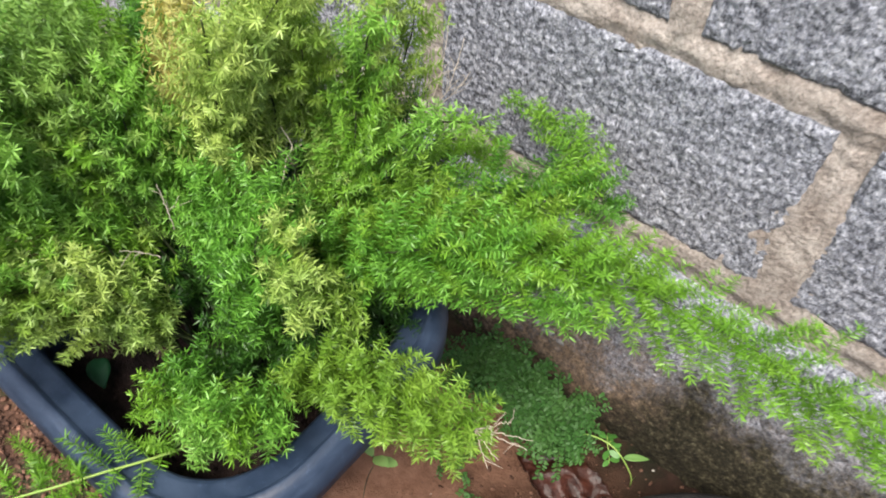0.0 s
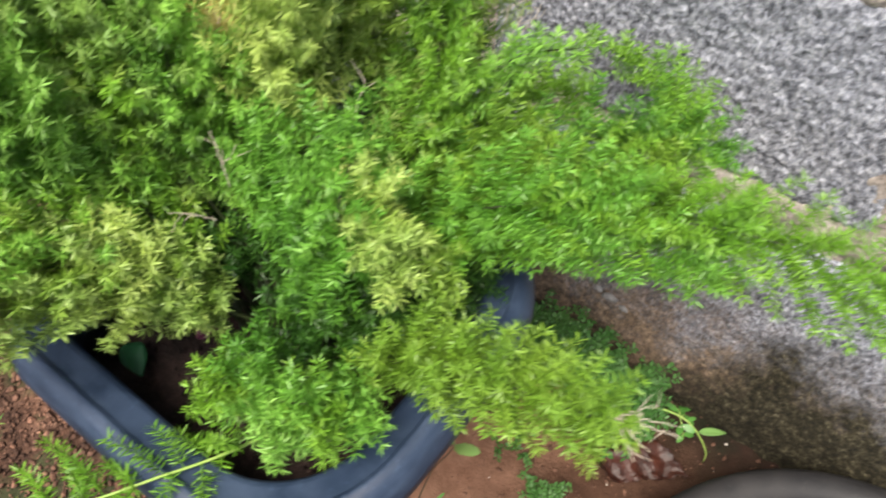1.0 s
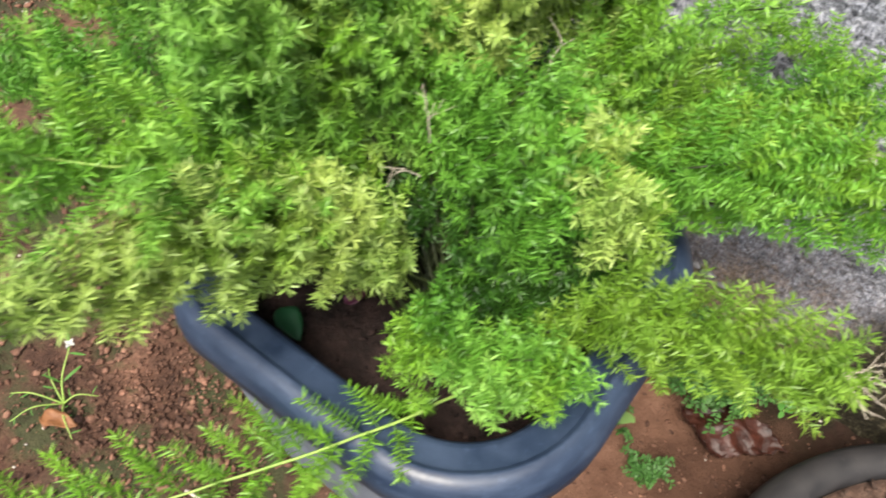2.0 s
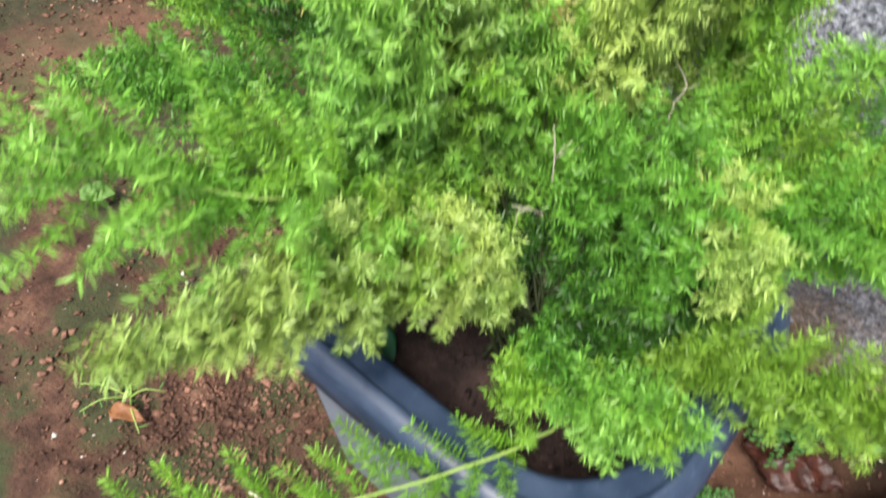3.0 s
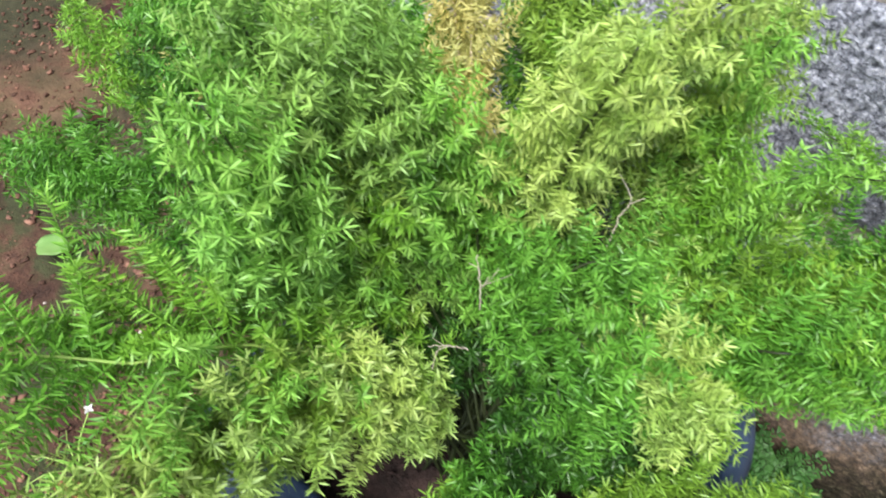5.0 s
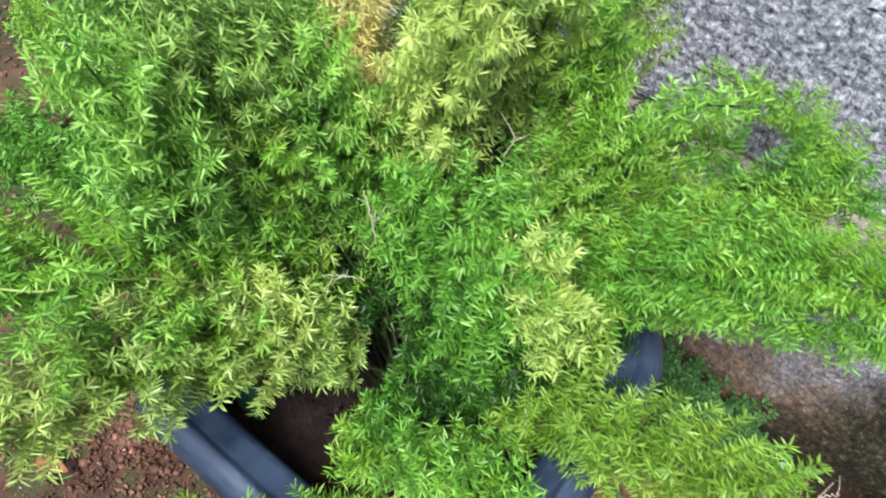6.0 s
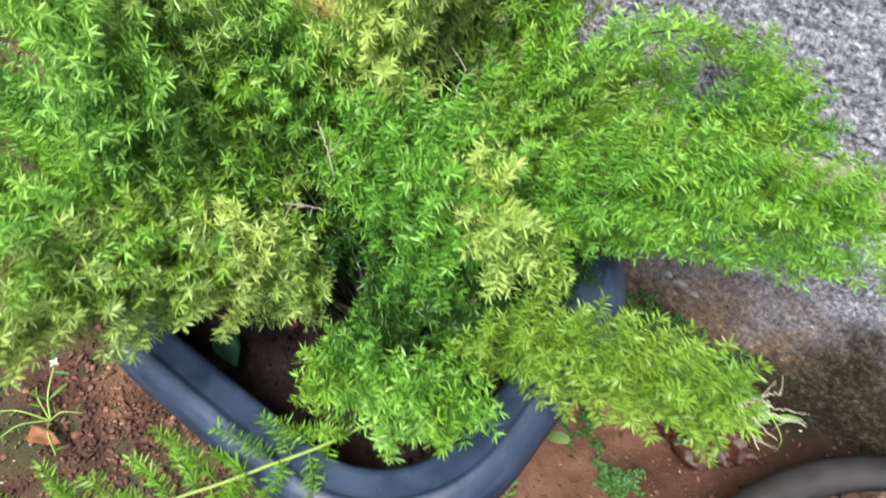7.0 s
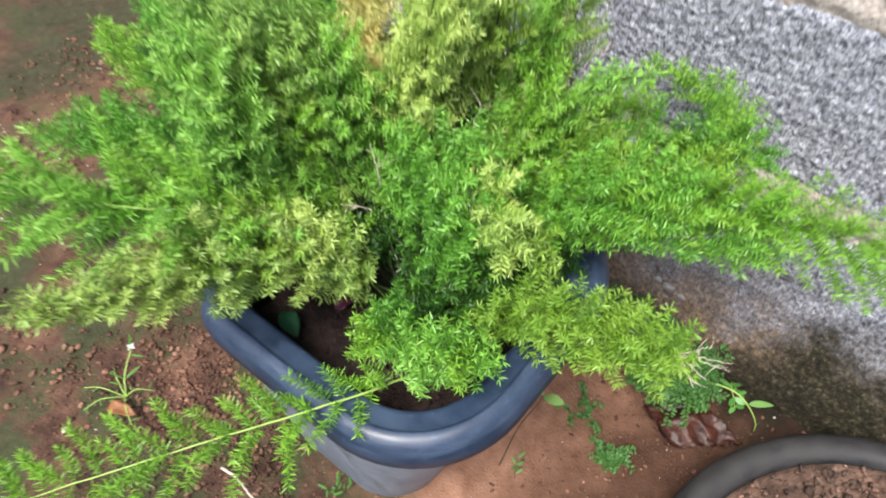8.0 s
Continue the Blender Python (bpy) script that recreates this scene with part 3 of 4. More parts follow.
plume(304, "lit", (-0.375, 0.085, 0.44), (-0.416, 0.067, 0.495), (-0.407, 0.062, 0.54), (-0.399, 0.060, 0.575), reach=0.032, start=0.45)
plume(305, "straw", (-0.37, 0.10, 0.43), (-0.411, 0.084, 0.485), (-0.403, 0.079, 0.53), (-0.398, 0.077, 0.565), reach=0.032, start=0.45)
plume(306, "sage", (-0.36, 0.115, 0.42), (-0.398, 0.110, 0.475), (-0.391, 0.107, 0.525), (-0.388, 0.106, 0.563), reach=0.032, start=0.45)
plume(307, "cool", (-0.385, 0.06, 0.45), (-0.423, 0.028, 0.515), (-0.405, 0.023, 0.56), (-0.393, 0.028, 0.588), reach=0.030, start=0.5)
plume(308, "green", (-0.42, 0.07, 0.43), (-0.531, 0.025, 0.44), (-0.592, 0.027, 0.44), (-0.670, 0.026, 0.428), reach=0.034, start=0.45)
plume(309, "pale", (-0.29, 0.20, 0.44), (-0.292, 0.27, 0.52), (-0.294, 0.292, 0.56), (-0.298, 0.314, 0.6), reach=0.030, start=0.45)
plume(310, "straw", (-0.27, 0.20, 0.43), (-0.292, 0.302, 0.49), (-0.29, 0.323, 0.53), (-0.296, 0.342, 0.565), reach=0.030, start=0.45)
plume(311, "green", (-0.33, 0.15, 0.42), (-0.425, 0.196, 0.46), (-0.453, 0.222, 0.49), (-0.494, 0.259, 0.51), reach=0.034, start=0.4)
plume(312, "green", (-0.34, 0.14, 0.42), (-0.441, 0.168, 0.47), (-0.461, 0.187, 0.5), (-0.501, 0.222, 0.52), reach=0.034, start=0.4)
# the domed middle and its bleached tip
plume(330, "green", (-0.280, 0.075, 0.345), (-0.283, 0.055, 0.392), (-0.262, 0.038, 0.408), reach=0.022, start=0.35)
plume(331, "shaded", (-0.275, 0.092, 0.335), (-0.272, 0.090, 0.372), (-0.258, 0.078, 0.390), reach=0.026, start=0.35)
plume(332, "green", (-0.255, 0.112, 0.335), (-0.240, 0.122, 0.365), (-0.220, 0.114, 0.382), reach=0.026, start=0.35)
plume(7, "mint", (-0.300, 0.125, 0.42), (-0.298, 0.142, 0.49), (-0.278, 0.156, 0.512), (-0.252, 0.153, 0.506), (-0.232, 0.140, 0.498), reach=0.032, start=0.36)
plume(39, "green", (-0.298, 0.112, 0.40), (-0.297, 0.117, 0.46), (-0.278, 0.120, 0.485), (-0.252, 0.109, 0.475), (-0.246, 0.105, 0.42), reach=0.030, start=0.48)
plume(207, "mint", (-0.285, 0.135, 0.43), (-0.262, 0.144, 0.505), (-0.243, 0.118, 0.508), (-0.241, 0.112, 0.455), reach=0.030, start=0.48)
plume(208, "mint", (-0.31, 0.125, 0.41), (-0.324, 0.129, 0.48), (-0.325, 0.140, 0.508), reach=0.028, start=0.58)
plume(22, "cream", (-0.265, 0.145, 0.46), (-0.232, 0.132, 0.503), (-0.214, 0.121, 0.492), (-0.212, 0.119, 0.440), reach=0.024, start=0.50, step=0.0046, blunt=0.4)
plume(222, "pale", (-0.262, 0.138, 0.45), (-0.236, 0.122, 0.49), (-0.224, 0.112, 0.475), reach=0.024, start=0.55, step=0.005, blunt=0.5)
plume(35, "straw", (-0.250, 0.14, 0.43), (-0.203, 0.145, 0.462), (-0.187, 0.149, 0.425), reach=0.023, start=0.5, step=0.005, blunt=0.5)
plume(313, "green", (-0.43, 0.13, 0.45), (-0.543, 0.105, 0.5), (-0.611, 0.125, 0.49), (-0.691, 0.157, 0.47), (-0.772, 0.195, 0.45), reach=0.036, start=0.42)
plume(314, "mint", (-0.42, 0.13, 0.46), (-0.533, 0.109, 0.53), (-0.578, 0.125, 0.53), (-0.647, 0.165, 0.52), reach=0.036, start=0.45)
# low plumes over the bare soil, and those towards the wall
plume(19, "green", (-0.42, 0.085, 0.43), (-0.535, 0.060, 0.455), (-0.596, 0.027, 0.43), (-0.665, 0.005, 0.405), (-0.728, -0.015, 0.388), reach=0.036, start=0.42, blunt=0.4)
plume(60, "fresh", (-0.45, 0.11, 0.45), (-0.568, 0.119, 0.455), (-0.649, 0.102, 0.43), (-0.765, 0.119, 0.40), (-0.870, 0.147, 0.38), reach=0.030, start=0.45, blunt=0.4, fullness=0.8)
plume(43, "shaded", (-0.42, 0.12, 0.45), (-0.526, 0.110, 0.49), (-0.579, 0.109, 0.485), (-0.643, 0.118, 0.46), reach=0.036, start=0.4)
plume(37, "fresh", (-0.275, 0.17, 0.42), (-0.265, 0.208, 0.46), (-0.267, 0.235, 0.495), (-0.278, 0.251, 0.522), (-0.283, 0.264, 0.545), reach=0.028, start=0.4)
plume(31, "lime", (-0.26, 0.18, 0.42), (-0.230, 0.216, 0.455), (-0.213, 0.234, 0.474), (-0.204, 0.272, 0.468), reach=0.030, start=0.4)
plume(10, "mint", (-0.25, 0.16, 0.42), (-0.216, 0.195, 0.455), (-0.184, 0.202, 0.480), (-0.163, 0.233, 0.472), (-0.130, 0.286, 0.445), reach=0.036, start=0.35)
plume(340, "mint", (-0.25, 0.15, 0.40), (-0.204, 0.192, 0.436), (-0.174, 0.210, 0.440), (-0.143, 0.232, 0.440), (-0.100, 0.258, 0.436), (-0.050, 0.275, 0.434), reach=0.028, start=0.42, droop=0.08)
rngf = random.Random(5)
for k in range(20):
    a, r = rngf.uniform(0, TAU), rngf.uniform(0.05, 0.2)
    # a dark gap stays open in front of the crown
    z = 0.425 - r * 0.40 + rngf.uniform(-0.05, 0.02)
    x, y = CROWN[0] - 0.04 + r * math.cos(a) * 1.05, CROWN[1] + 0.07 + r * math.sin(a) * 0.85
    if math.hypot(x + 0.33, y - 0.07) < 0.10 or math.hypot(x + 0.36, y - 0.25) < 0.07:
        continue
    plume(100 + k, rngf.choice(["shaded", "shaded", "shaded", "green"]), ((CROWN[0] * 2 + x) / 3, (CROWN[1] * 2 + y) / 3, 0.40), (x, y, z), reach=0.034, start=0.3)


# ---- pots ----
def rounded_square(half, radii, per=12):
    """A rounded rectangle; its two right and two left corners have radii of their own."""
    pts = []
    hx, hy = half
    for q in range(4):
        radius = radii[0] if q in (0, 3) else radii[1]
        a0, b0 = hx - radius, hy - radius
        cx, cy = ((a0, b0), (-a0, b0), (-a0, -b0), (a0, -b0))[q]
        for k in range(per + 1):
            a = q * TAU / 4 + k * TAU / 4 / per
            pts.append((cx + radius * math.cos(a), cy + radius * math.sin(a)))
    return pts


def lofted(rings):
    """Closed rings of equal count, joined one to the next."""
    v, f = [], []
    n = len(rings[0])
    for r in rings:
        v.extend(r)
    for i in range(len(rings) - 1):
        for k in range(n):
            k2 = (k + 1) % n
            f.append((i * n + k, i * n + k2, (i + 1) * n + k2, (i + 1) * n + k))
    return v, f


def square_pot(x, y, turn, half, height, radius, label):
    pot = put("plant_pot", None, None, label, "plant pot")
    pot.matrix_basis = pose(x, y, 0, 0, 0, turn)
    # side wall, outside and inside
    # the foot is shifted off the rim's middle to fit the camera's view
    prof = [(0.58, -0.012), (0.62, 0.004), (0.735, height * 0.35), (0.86, height * 0.72), (0.945, height - 0.034)]

    def shifted_ring(scale, z):
        off = 1 - z / height
        return [(px * scale - 0.054 * off - 0.004, py * scale - 0.012 * off, z) for px, py in rounded_square(half, radius)]

    rings = [shifted_ring(k, z) for k, z in prof]
    inner = [shifted_ring(k, z) for k, z in [(0.90, height - 0.034), (0.84, height * 0.72), (0.60, 0.014)]]
    v, f = lofted(rings + inner)
    n = len(rings[0])
    f.append(tuple(range(n))[::-1])
    f.append(tuple(len(v) - n + k for k in range(n)))
    put("body", mesh_from("body", v, f, POT_SIDE, True), pot)
    # rolled rim: outer skirt, rounded shoulder, step, inner lip
    prof = [(-0.018, height - 0.036), (-0.003, height - 0.038), (0.0, height - 0.034), (0.0005, height - 0.018), (-0.003, height - 0.008), (-0.009, height - 0.002), (-0.015, height), (-0.0168, height - 0.0004),
            (-0.0190, height - 0.0042), (-0.0205, height - 0.0050), (-0.0335, height - 0.0056), (-0.0370, height - 0.0066), (-0.0400, height - 0.0100), (-0.0412, height - 0.035), (-0.0385, height - 0.04)]
    rings = [[(px, py, z) for px, py in rounded_square((half[0] + o, half[1] + o), (radius[0] + o, radius[1] + o))] for o, z in prof]
    v, f = lofted(rings + [rings[0]])
    put("rim", mesh_from("rim", v, f, POT_BLACK, True), pot)
    return pot


square_pot(-0.309, 0.122, 1, (0.157, 0.166), 0.365, (0.112, 0.055), "square black plastic pot with wide rolled rim and dusty sides")


def soil_disc(name, outline, z, material, label, seed, bumps=0.006, rings=14, slope=(0, 0)):
    rng = random.Random(seed)
    v, f = [], []
    n = len(outline)
    cx, cy = sum(p[0] for p in outline) / n, sum(p[1] for p in outline) / n
    for i in range(1, rings + 1):
        for px, py in outline:
            u = i / rings
            x, y = cx + (px - cx) * u, cy + (py - cy) * u
            v.append((x, y, z + slope[0] * (x - cx) + slope[1] * (y - cy) + bumps * (noise.noise((x * 40, y * 40, seed)) + 0.6 * noise.noise((x * 110, y * 110, seed)))))
    for i in range(rings - 1):
        for k in range(n):
            k2 = (k + 1) % n
            f.append((i * n + k, i * n + k2, (i + 1) * n + k2, (i + 1) * n + k))
    v.append((cx, cy, z))
    for k in range(n):
        f.append((len(v) - 1, k, (k + 1) % n))
    # skirt down, so that the soil has depth
    n0 = len(v)
    for px, py in outline:
        v.append((cx + (px - cx) * 0.97, cy + (py - cy) * 0.97, z - 0.05))
    for k in range(n):
        k2 = (k + 1) % n
        f.append(((rings - 1) * n + k, (rings - 1) * n + k2, n0 + k2, n0 + k))
    return put(name, mesh_from(name, v, f, material, True), None, label, "soil")


def turned(pts, x, y, turn, s=1.0):
    c, d = math.cos(radians(turn)), math.sin(radians(turn))
    return [(x + s * (px * c - py * d), y + s * (px * d + py * c)) for px, py in pts]


soil_disc("potting_soil", turned(rounded_square((0.157, 0.166), (0.112, 0.055)), -0.309, 0.122, 1, 0.79), 0.283, POT_SOIL, "dark potting soil filling the square pot", 3, slope=(-0.25, 0.0))


def round_tub(x, y, radius, height):
    pot = put("planter_tub", None, None, "wide round black rubber tub filled with brown chips", "planter")
    pot.matrix_basis = pose(x, y, 0)
    n = 96
    prof = [(radius - 0.03, -0.02), (radius - 0.012, 0.004), (radius - 0.006, height - 0.035), (radius - 0.034, height - 0.035), (radius - 0.05, 0.0)]
    rings = [[(r * math.cos(k * TAU / n), r * math.sin(k * TAU / n), z) for k in range(n)] for r, z in prof]
    v, f = lofted(rings)
    f.append(tuple(range(n))[::-1])
    f.append(tuple(4 * n + k for k in range(n)))
    put("body", mesh_from("body", v, f, POT_SIDE, True), pot)
    prof = [(-0.014, height - 0.04), (-0.003, height - 0.036), (0, height - 0.026), (-0.002, height - 0.012), (-0.009, height - 0.003), (-0.018, height), (-0.029, height - 0.002), (-0.036, height - 0.008), (-0.039, height - 0.018), (-0.039, height - 0.04)]
    rings = [[((radius + o + 0.0015 * noise.noise((math.cos(k * TAU / n) * 3, math.sin(k * TAU / n) * 3, o * 50))) * math.cos(k * TAU / n), (radius + o) * math.sin(k * TAU / n), z) for k in range(n)] for o, z in prof]
    v, f = lofted(rings + [rings[0]])
    put("rim", mesh_from("rim", v, f, RUBBER, True), pot)
    return pot


TUB = (0.232, 0.185, 0.258, 0.10)
RUBBER = plastic_material("black_rubber", (0.005, 0.006, 0.008), (0.026, 0.024, 0.024), 0.56, (1.0, 1.0, 5.0))
round_tub(*TUB)
soil_disc("chip_mulch", [(TUB[0] + 0.219 * math.cos(k * TAU / 80), TUB[1] + 0.219 * math.sin(k * TAU / 80)) for k in range(80)], TUB[3] - 0.014, CHIPS, "coarse brown chips and crumbs filling the round tub", 9, 0.006, 26)


# ---- ground ----
def ground_height(x, y):
    h = 0.010 * noise.noise((x * 5, y * 5, 1.3)) + 0.008 * noise.noise((x * 19, y * 19, 4.1)) + 0.004 * noise.noise((x * 55, y * 55, 7.7))
    near = 1 / (1 + (x * x + y * y) / 9)
    return h * near


def spread(lo, hi, step, far):
    """Fine steps between lo and hi, growing steps out to far."""
    mid = list(np.arange(lo, hi + step / 2, step))
    out, d = [], step
    while (out[-1] if out else 0) < far:
        d *= 1.35
        out.append((out[-1] if out else 0) + d)
    return [lo - o for o in reversed(out)] + mid + [hi + o for o in out]


xs, ys = spread(-1.9, 0.45, 0.009, 800), spread(-0.6, 0.5, 0.009, 800)
gv = [(x, y, ground_height(x, y)) for y in ys for x in xs]
nx = len(xs)
gf = [(j * nx + i, j * nx + i + 1, (j + 1) * nx + i + 1, (j + 1) * nx + i) for j in range(len(ys) - 1) for i in range(nx - 1)]
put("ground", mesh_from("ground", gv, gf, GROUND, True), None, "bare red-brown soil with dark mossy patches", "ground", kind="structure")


# ---- wall ----
COURSE, LONG, JOINT = 0.222, 0.43, 0.03
Z0 = 0.31 - COURSE  # joint heights follow from one at 0.31
wall = put("wall_north", None, None, "unplastered grey concrete block wall with sandy mortar joints and a mud-splashed foot", "wall", kind="structure")


def joint_distance(x, z):
    """Distance in metres to the middle of the nearest mortar joint."""
    row = math.floor((z - Z0) / COURSE)
    dz = min(z - Z0 - row * COURSE, (row + 1) * COURSE - (z - Z0))
    shift = -0.40 + (0 if row % 2 else 0.27)
    u = (x - shift) / LONG
    dx = min(u - math.floor(u), math.ceil(u) - u) * LONG
    return min(dx, dz)


def backing():
    """The bedding mortar, squeezed out over the block edges here and there."""
    x0, x1, z0, z1, step = -1.0, 0.42, 0.20, 0.78, 0.0042
    nx_, nz_ = int((x1 - x0) / step), int((z1 - z0) / step)
    v, f = [], []
    for j in range(nz_ + 1):
        for i in range(nx_ + 1):
            x, z = x0 + i * step, z0 + j * step
            b = 0.0025 * noise.noise((x * 22, z * 22, 2.2)) + 0.0022 * noise.noise((x * 70, z * 70, 5.0)) + 0.0016 * noise.noise((x * 160, z * 160, 9.0))
            d = joint_distance(x, z)
            reach = 0.023 + 0.018 * noise.noise((x * 6.5, z * 6.5, 11.0)) + 0.012 * noise.noise((x * 34, z * 34, 3.0)) + 0.011 * noise.noise((x * 95, z * 95, 6.0))
            smear = 0.055 * math.exp(-((x - 0.045) ** 2 / 0.005 + (z - 0.385) ** 2 / 0.004))
            over = max(0.0, min(1.0, (reach + smear - d) / 0.024))
            v.append((x, WALL_Y + 0.001 - 0.0068 * over + b * 0.6, z))
    w = nx_ + 1
    for j in range(nz_):
        for i in range(nx_):
            f.append((j * w + i, j * w + i + 1, (j + 1) * w + i + 1, (j + 1) * w + i))
    return mesh_from("mortar", v, f, MORTAR, True)


def footing():
    """The rough concrete foot under the lowest course, bulging towards the soil."""
    x0, x1, z0, z1, step = -1.3, 0.5, -0.06, 0.285, 0.0045
    nx_, nz_ = int((x1 - x0) / step), int((z1 - z0) / step)
    v, f = [], []
    for j in range(nz_ + 1):
        for i in range(nx_ + 1):
            x, z = x0 + i * step, z0 + j * step
            t = max(0.0, min(1.0, (0.24 - z) / 0.22))
            b = 0.006 * noise.noise((x * 9, z * 9, 2.2)) + 0.004 * noise.noise((x * 40, z * 40, 5.0)) + 0.0026 * noise.noise((x * 130, z * 130, 5.0))
            top = max(0.0, (z - 0.265) / 0.02)
            v.append((x, WALL_Y - 0.010 - 0.040 * t * t * (3 - 2 * t) + b + 0.02 * top * top, z))
    w = nx_ + 1
    for j in range(nz_):
        for i in range(nx_):
            f.append((j * w + i, j * w + i + 1, (j + 1) * w + i + 1, (j + 1) * w + i))
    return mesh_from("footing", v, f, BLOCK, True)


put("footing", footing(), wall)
put("mortar", backing(), wall)
cm = bmesh.new()
for x0, x1, z0, z1 in ((-6, 4, -0.1, 2.0),):
    bmesh.ops.create_cube(cm, size=1, matrix=pose((x0 + x1) / 2, WALL_Y + 0.115, (z0 + z1) / 2) @ Matrix.Diagonal((x1 - x0, 0.19, z1 - z0, 1)))
me = bpy.data.meshes.new("mortar_core")
cm.to_mesh(me)
me.materials.append(MORTAR)
put("mortar_core", me, wall)


def block_mesh(seed, w, h, fine):
    """A concrete block with a rough face and worn, uneven edges."""
    d = 0.018
    step = 0.0024 if fine else 0.05
    nx_, nz_ = max(2, int(w / step)), max(2, int(h / step))
    v, f = [], []
    for j in range(nz_ + 1):
        for i in range(nx_ + 1):
            a, b = i / nx_, j / nz_
            x, z = (a - 0.5) * w, (b - 0.5) * h
            edge = min(a * w, (1 - a) * w, b * h, (1 - b) * h)
            wob = noise.noise((x * 28 + seed * 7, z * 28, seed)) * 0.004 + noise.noise((x * 90 + seed * 7, z * 90, seed)) * 0.0022
            pull = max(0.0, 1 - edge / 0.012)
            x -= math.copysign(1, x) * abs(wob) * (1 if min(a, 1 - a) * w < 0.012 else 0)
            z -= math.copysign(1, z) * abs(wob) * (1 if min(b, 1 - b) * h < 0.012 else 0)
            rough = noise.noise((x * 165 + seed, z * 150, 3)) * 0.0022 + noise.noise((x * 45 + seed, z * 45, 8)) * 0.0012
            v.append((x, -0.006 + rough + 0.003 * pull * pull * pull + wob * 0.3, z))
    w1 = nx_ + 1
    for j in range(nz_):
        for i in range(nx_):
            f.append((j * w1 + i, j * w1 + i + 1, (j + 1) * w1 + i + 1, (j + 1) * w1 + i))
    border = [i for i in range(w1)] + [j * w1 + nx_ for j in range(1, nz_ + 1)] + [nz_ * w1 + i for i in range(nx_ - 1, -1, -1)] + [j * w1 for j in range(nz_ - 1, 0, -1)]
    n0 = len(v)
    for k in border:
        v.append((v[k][0], d, v[k][2]))
    nb = len(border)
    for k in range(nb):
        k2 = (k + 1) % nb
        f.append((border[k2], border[k], n0 + k, n0 + k2))
    return mesh_from("block", v, f, BLOCK, True)


far_mesh = block_mesh(99, LONG - JOINT, COURSE - JOINT, False)
for row in range(1, 8):
    zc = Z0 + row * COURSE + COURSE / 2
    shift = -0.40 + (0 if row % 2 else 0.27)
    for col in range(-12, 9):
        xc = shift + LONG / 2 + col * LONG
        near = -0.75 < xc < 0.42 and row < 3
        me = block_mesh(row * 31 + col + 50, LONG - JOINT, COURSE - JOINT, True) if near else far_mesh
        ob = put("block", me, wall)
        ob.matrix_basis = pose(xc, WALL_Y + (random.uniform(-0.002, 0.002)), zc, 0, random.uniform(-0.4, 0.4), 0)


# ---- crumbs, clods and pebbles ----
ICO = []
g = (1 + 5 ** 0.5) / 2
for a, b in ((1, g), (-1, g), (1, -g), (-1, -g)):
    ICO += [(0, a, b), (a, b, 0), (b, 0, a)]
ICO = unit(np.array(ICO))
hull = bmesh.new()
for c in ICO:
    hull.verts.new(c)
bmesh.ops.convex_hull(hull, input=hull.verts[:])
hull.verts.index_update()
ICO = np.array([v.co[:] for v in hull.verts])
ICO_F = np.array([[v.index for v in f.verts] for f in hull.faces])
hull.free()


def lumps(name, places, sizes, material, label, category, seed, flat=0.7, kind="stuff", group=""):
    """Many small rough lumps in one mesh."""
    rng = np.random.default_rng(seed)
    n = len(places)
    places, sizes = np.asarray(places, float), np.asarray(sizes, float)
    shape = ICO[None] * rng.uniform(0.25, 1.4, (n, len(ICO), 1)) * rng.uniform(0.45, 1.3, (n, 1, 3)) * np.array([1, 1, flat])
    a = rng.uniform(0, TAU, n)
    c, d = np.cos(a)[:, None], np.sin(a)[:, None]
    x, y = shape[..., 0] * c - shape[..., 1] * d, shape[..., 0] * d + shape[..., 1] * c
    v = np.stack([x, y, shape[..., 2]], -1) * sizes[:, None, None] + places[:, None]
    f = ICO_F[None] + (np.arange(n) * len(ICO))[:, None, None]
    return put(name, fast_mesh(name, v.reshape(-1, 3), f.reshape(-1, 3), material), None, label, category, group, kind)


rngl = random.Random(11)
spots, sizes = [], []
while len(spots) < 9000:
    x, y = rngl.uniform(-1.5, 0.1), rngl.uniform(-0.5, 0.46)
    if abs(x + 0.333) < 0.12 and abs(y - 0.122) < 0.11:
        continue
    if noise.noise((x * 6, y * 6, 21)) + rngl.uniform(-0.5, 0.5) < 0.05:
        continue
    r = 0.0013 + 0.0062 * rngl.random() ** 2.6 * (1.0 if x < -0.42 else 0.45)
    spots.append((x, y, ground_height(x, y) + r * 0.25))
    sizes.append(r)
while len(spots) < 12500:
    x, y = rngl.gauss(-0.56, 0.11), rngl.gauss(-0.04, 0.09)
    if x > -0.43 and y > -0.05:
        continue
    r = 0.0010 + 0.0040 * rngl.random() ** 3
    spots.append((x, y, ground_height(x, y) + r * 0.4 + rngl.uniform(0, 0.003)))
    sizes.append(r)
lumps("soil_clods", spots, sizes, CLOD, "loose reddish crumbs and clods scattered over the soil", "soil", 1, 0.55)
spots, sizes = [], []
while len(spots) < 260:
    x, y = rngl.uniform(-1.4, 0.05), rngl.uniform(-0.45, 0.44)
    r = 0.001 + 0.003 * rngl.random() ** 3
    spots.append((x, y, ground_height(x, y) + r * 0.3))
    sizes.append(r)
lumps("pebbles", spots, sizes, PEBBLE, "small pale pebbles lying on the red soil", "pebbles", 2)
spots, sizes = [], []
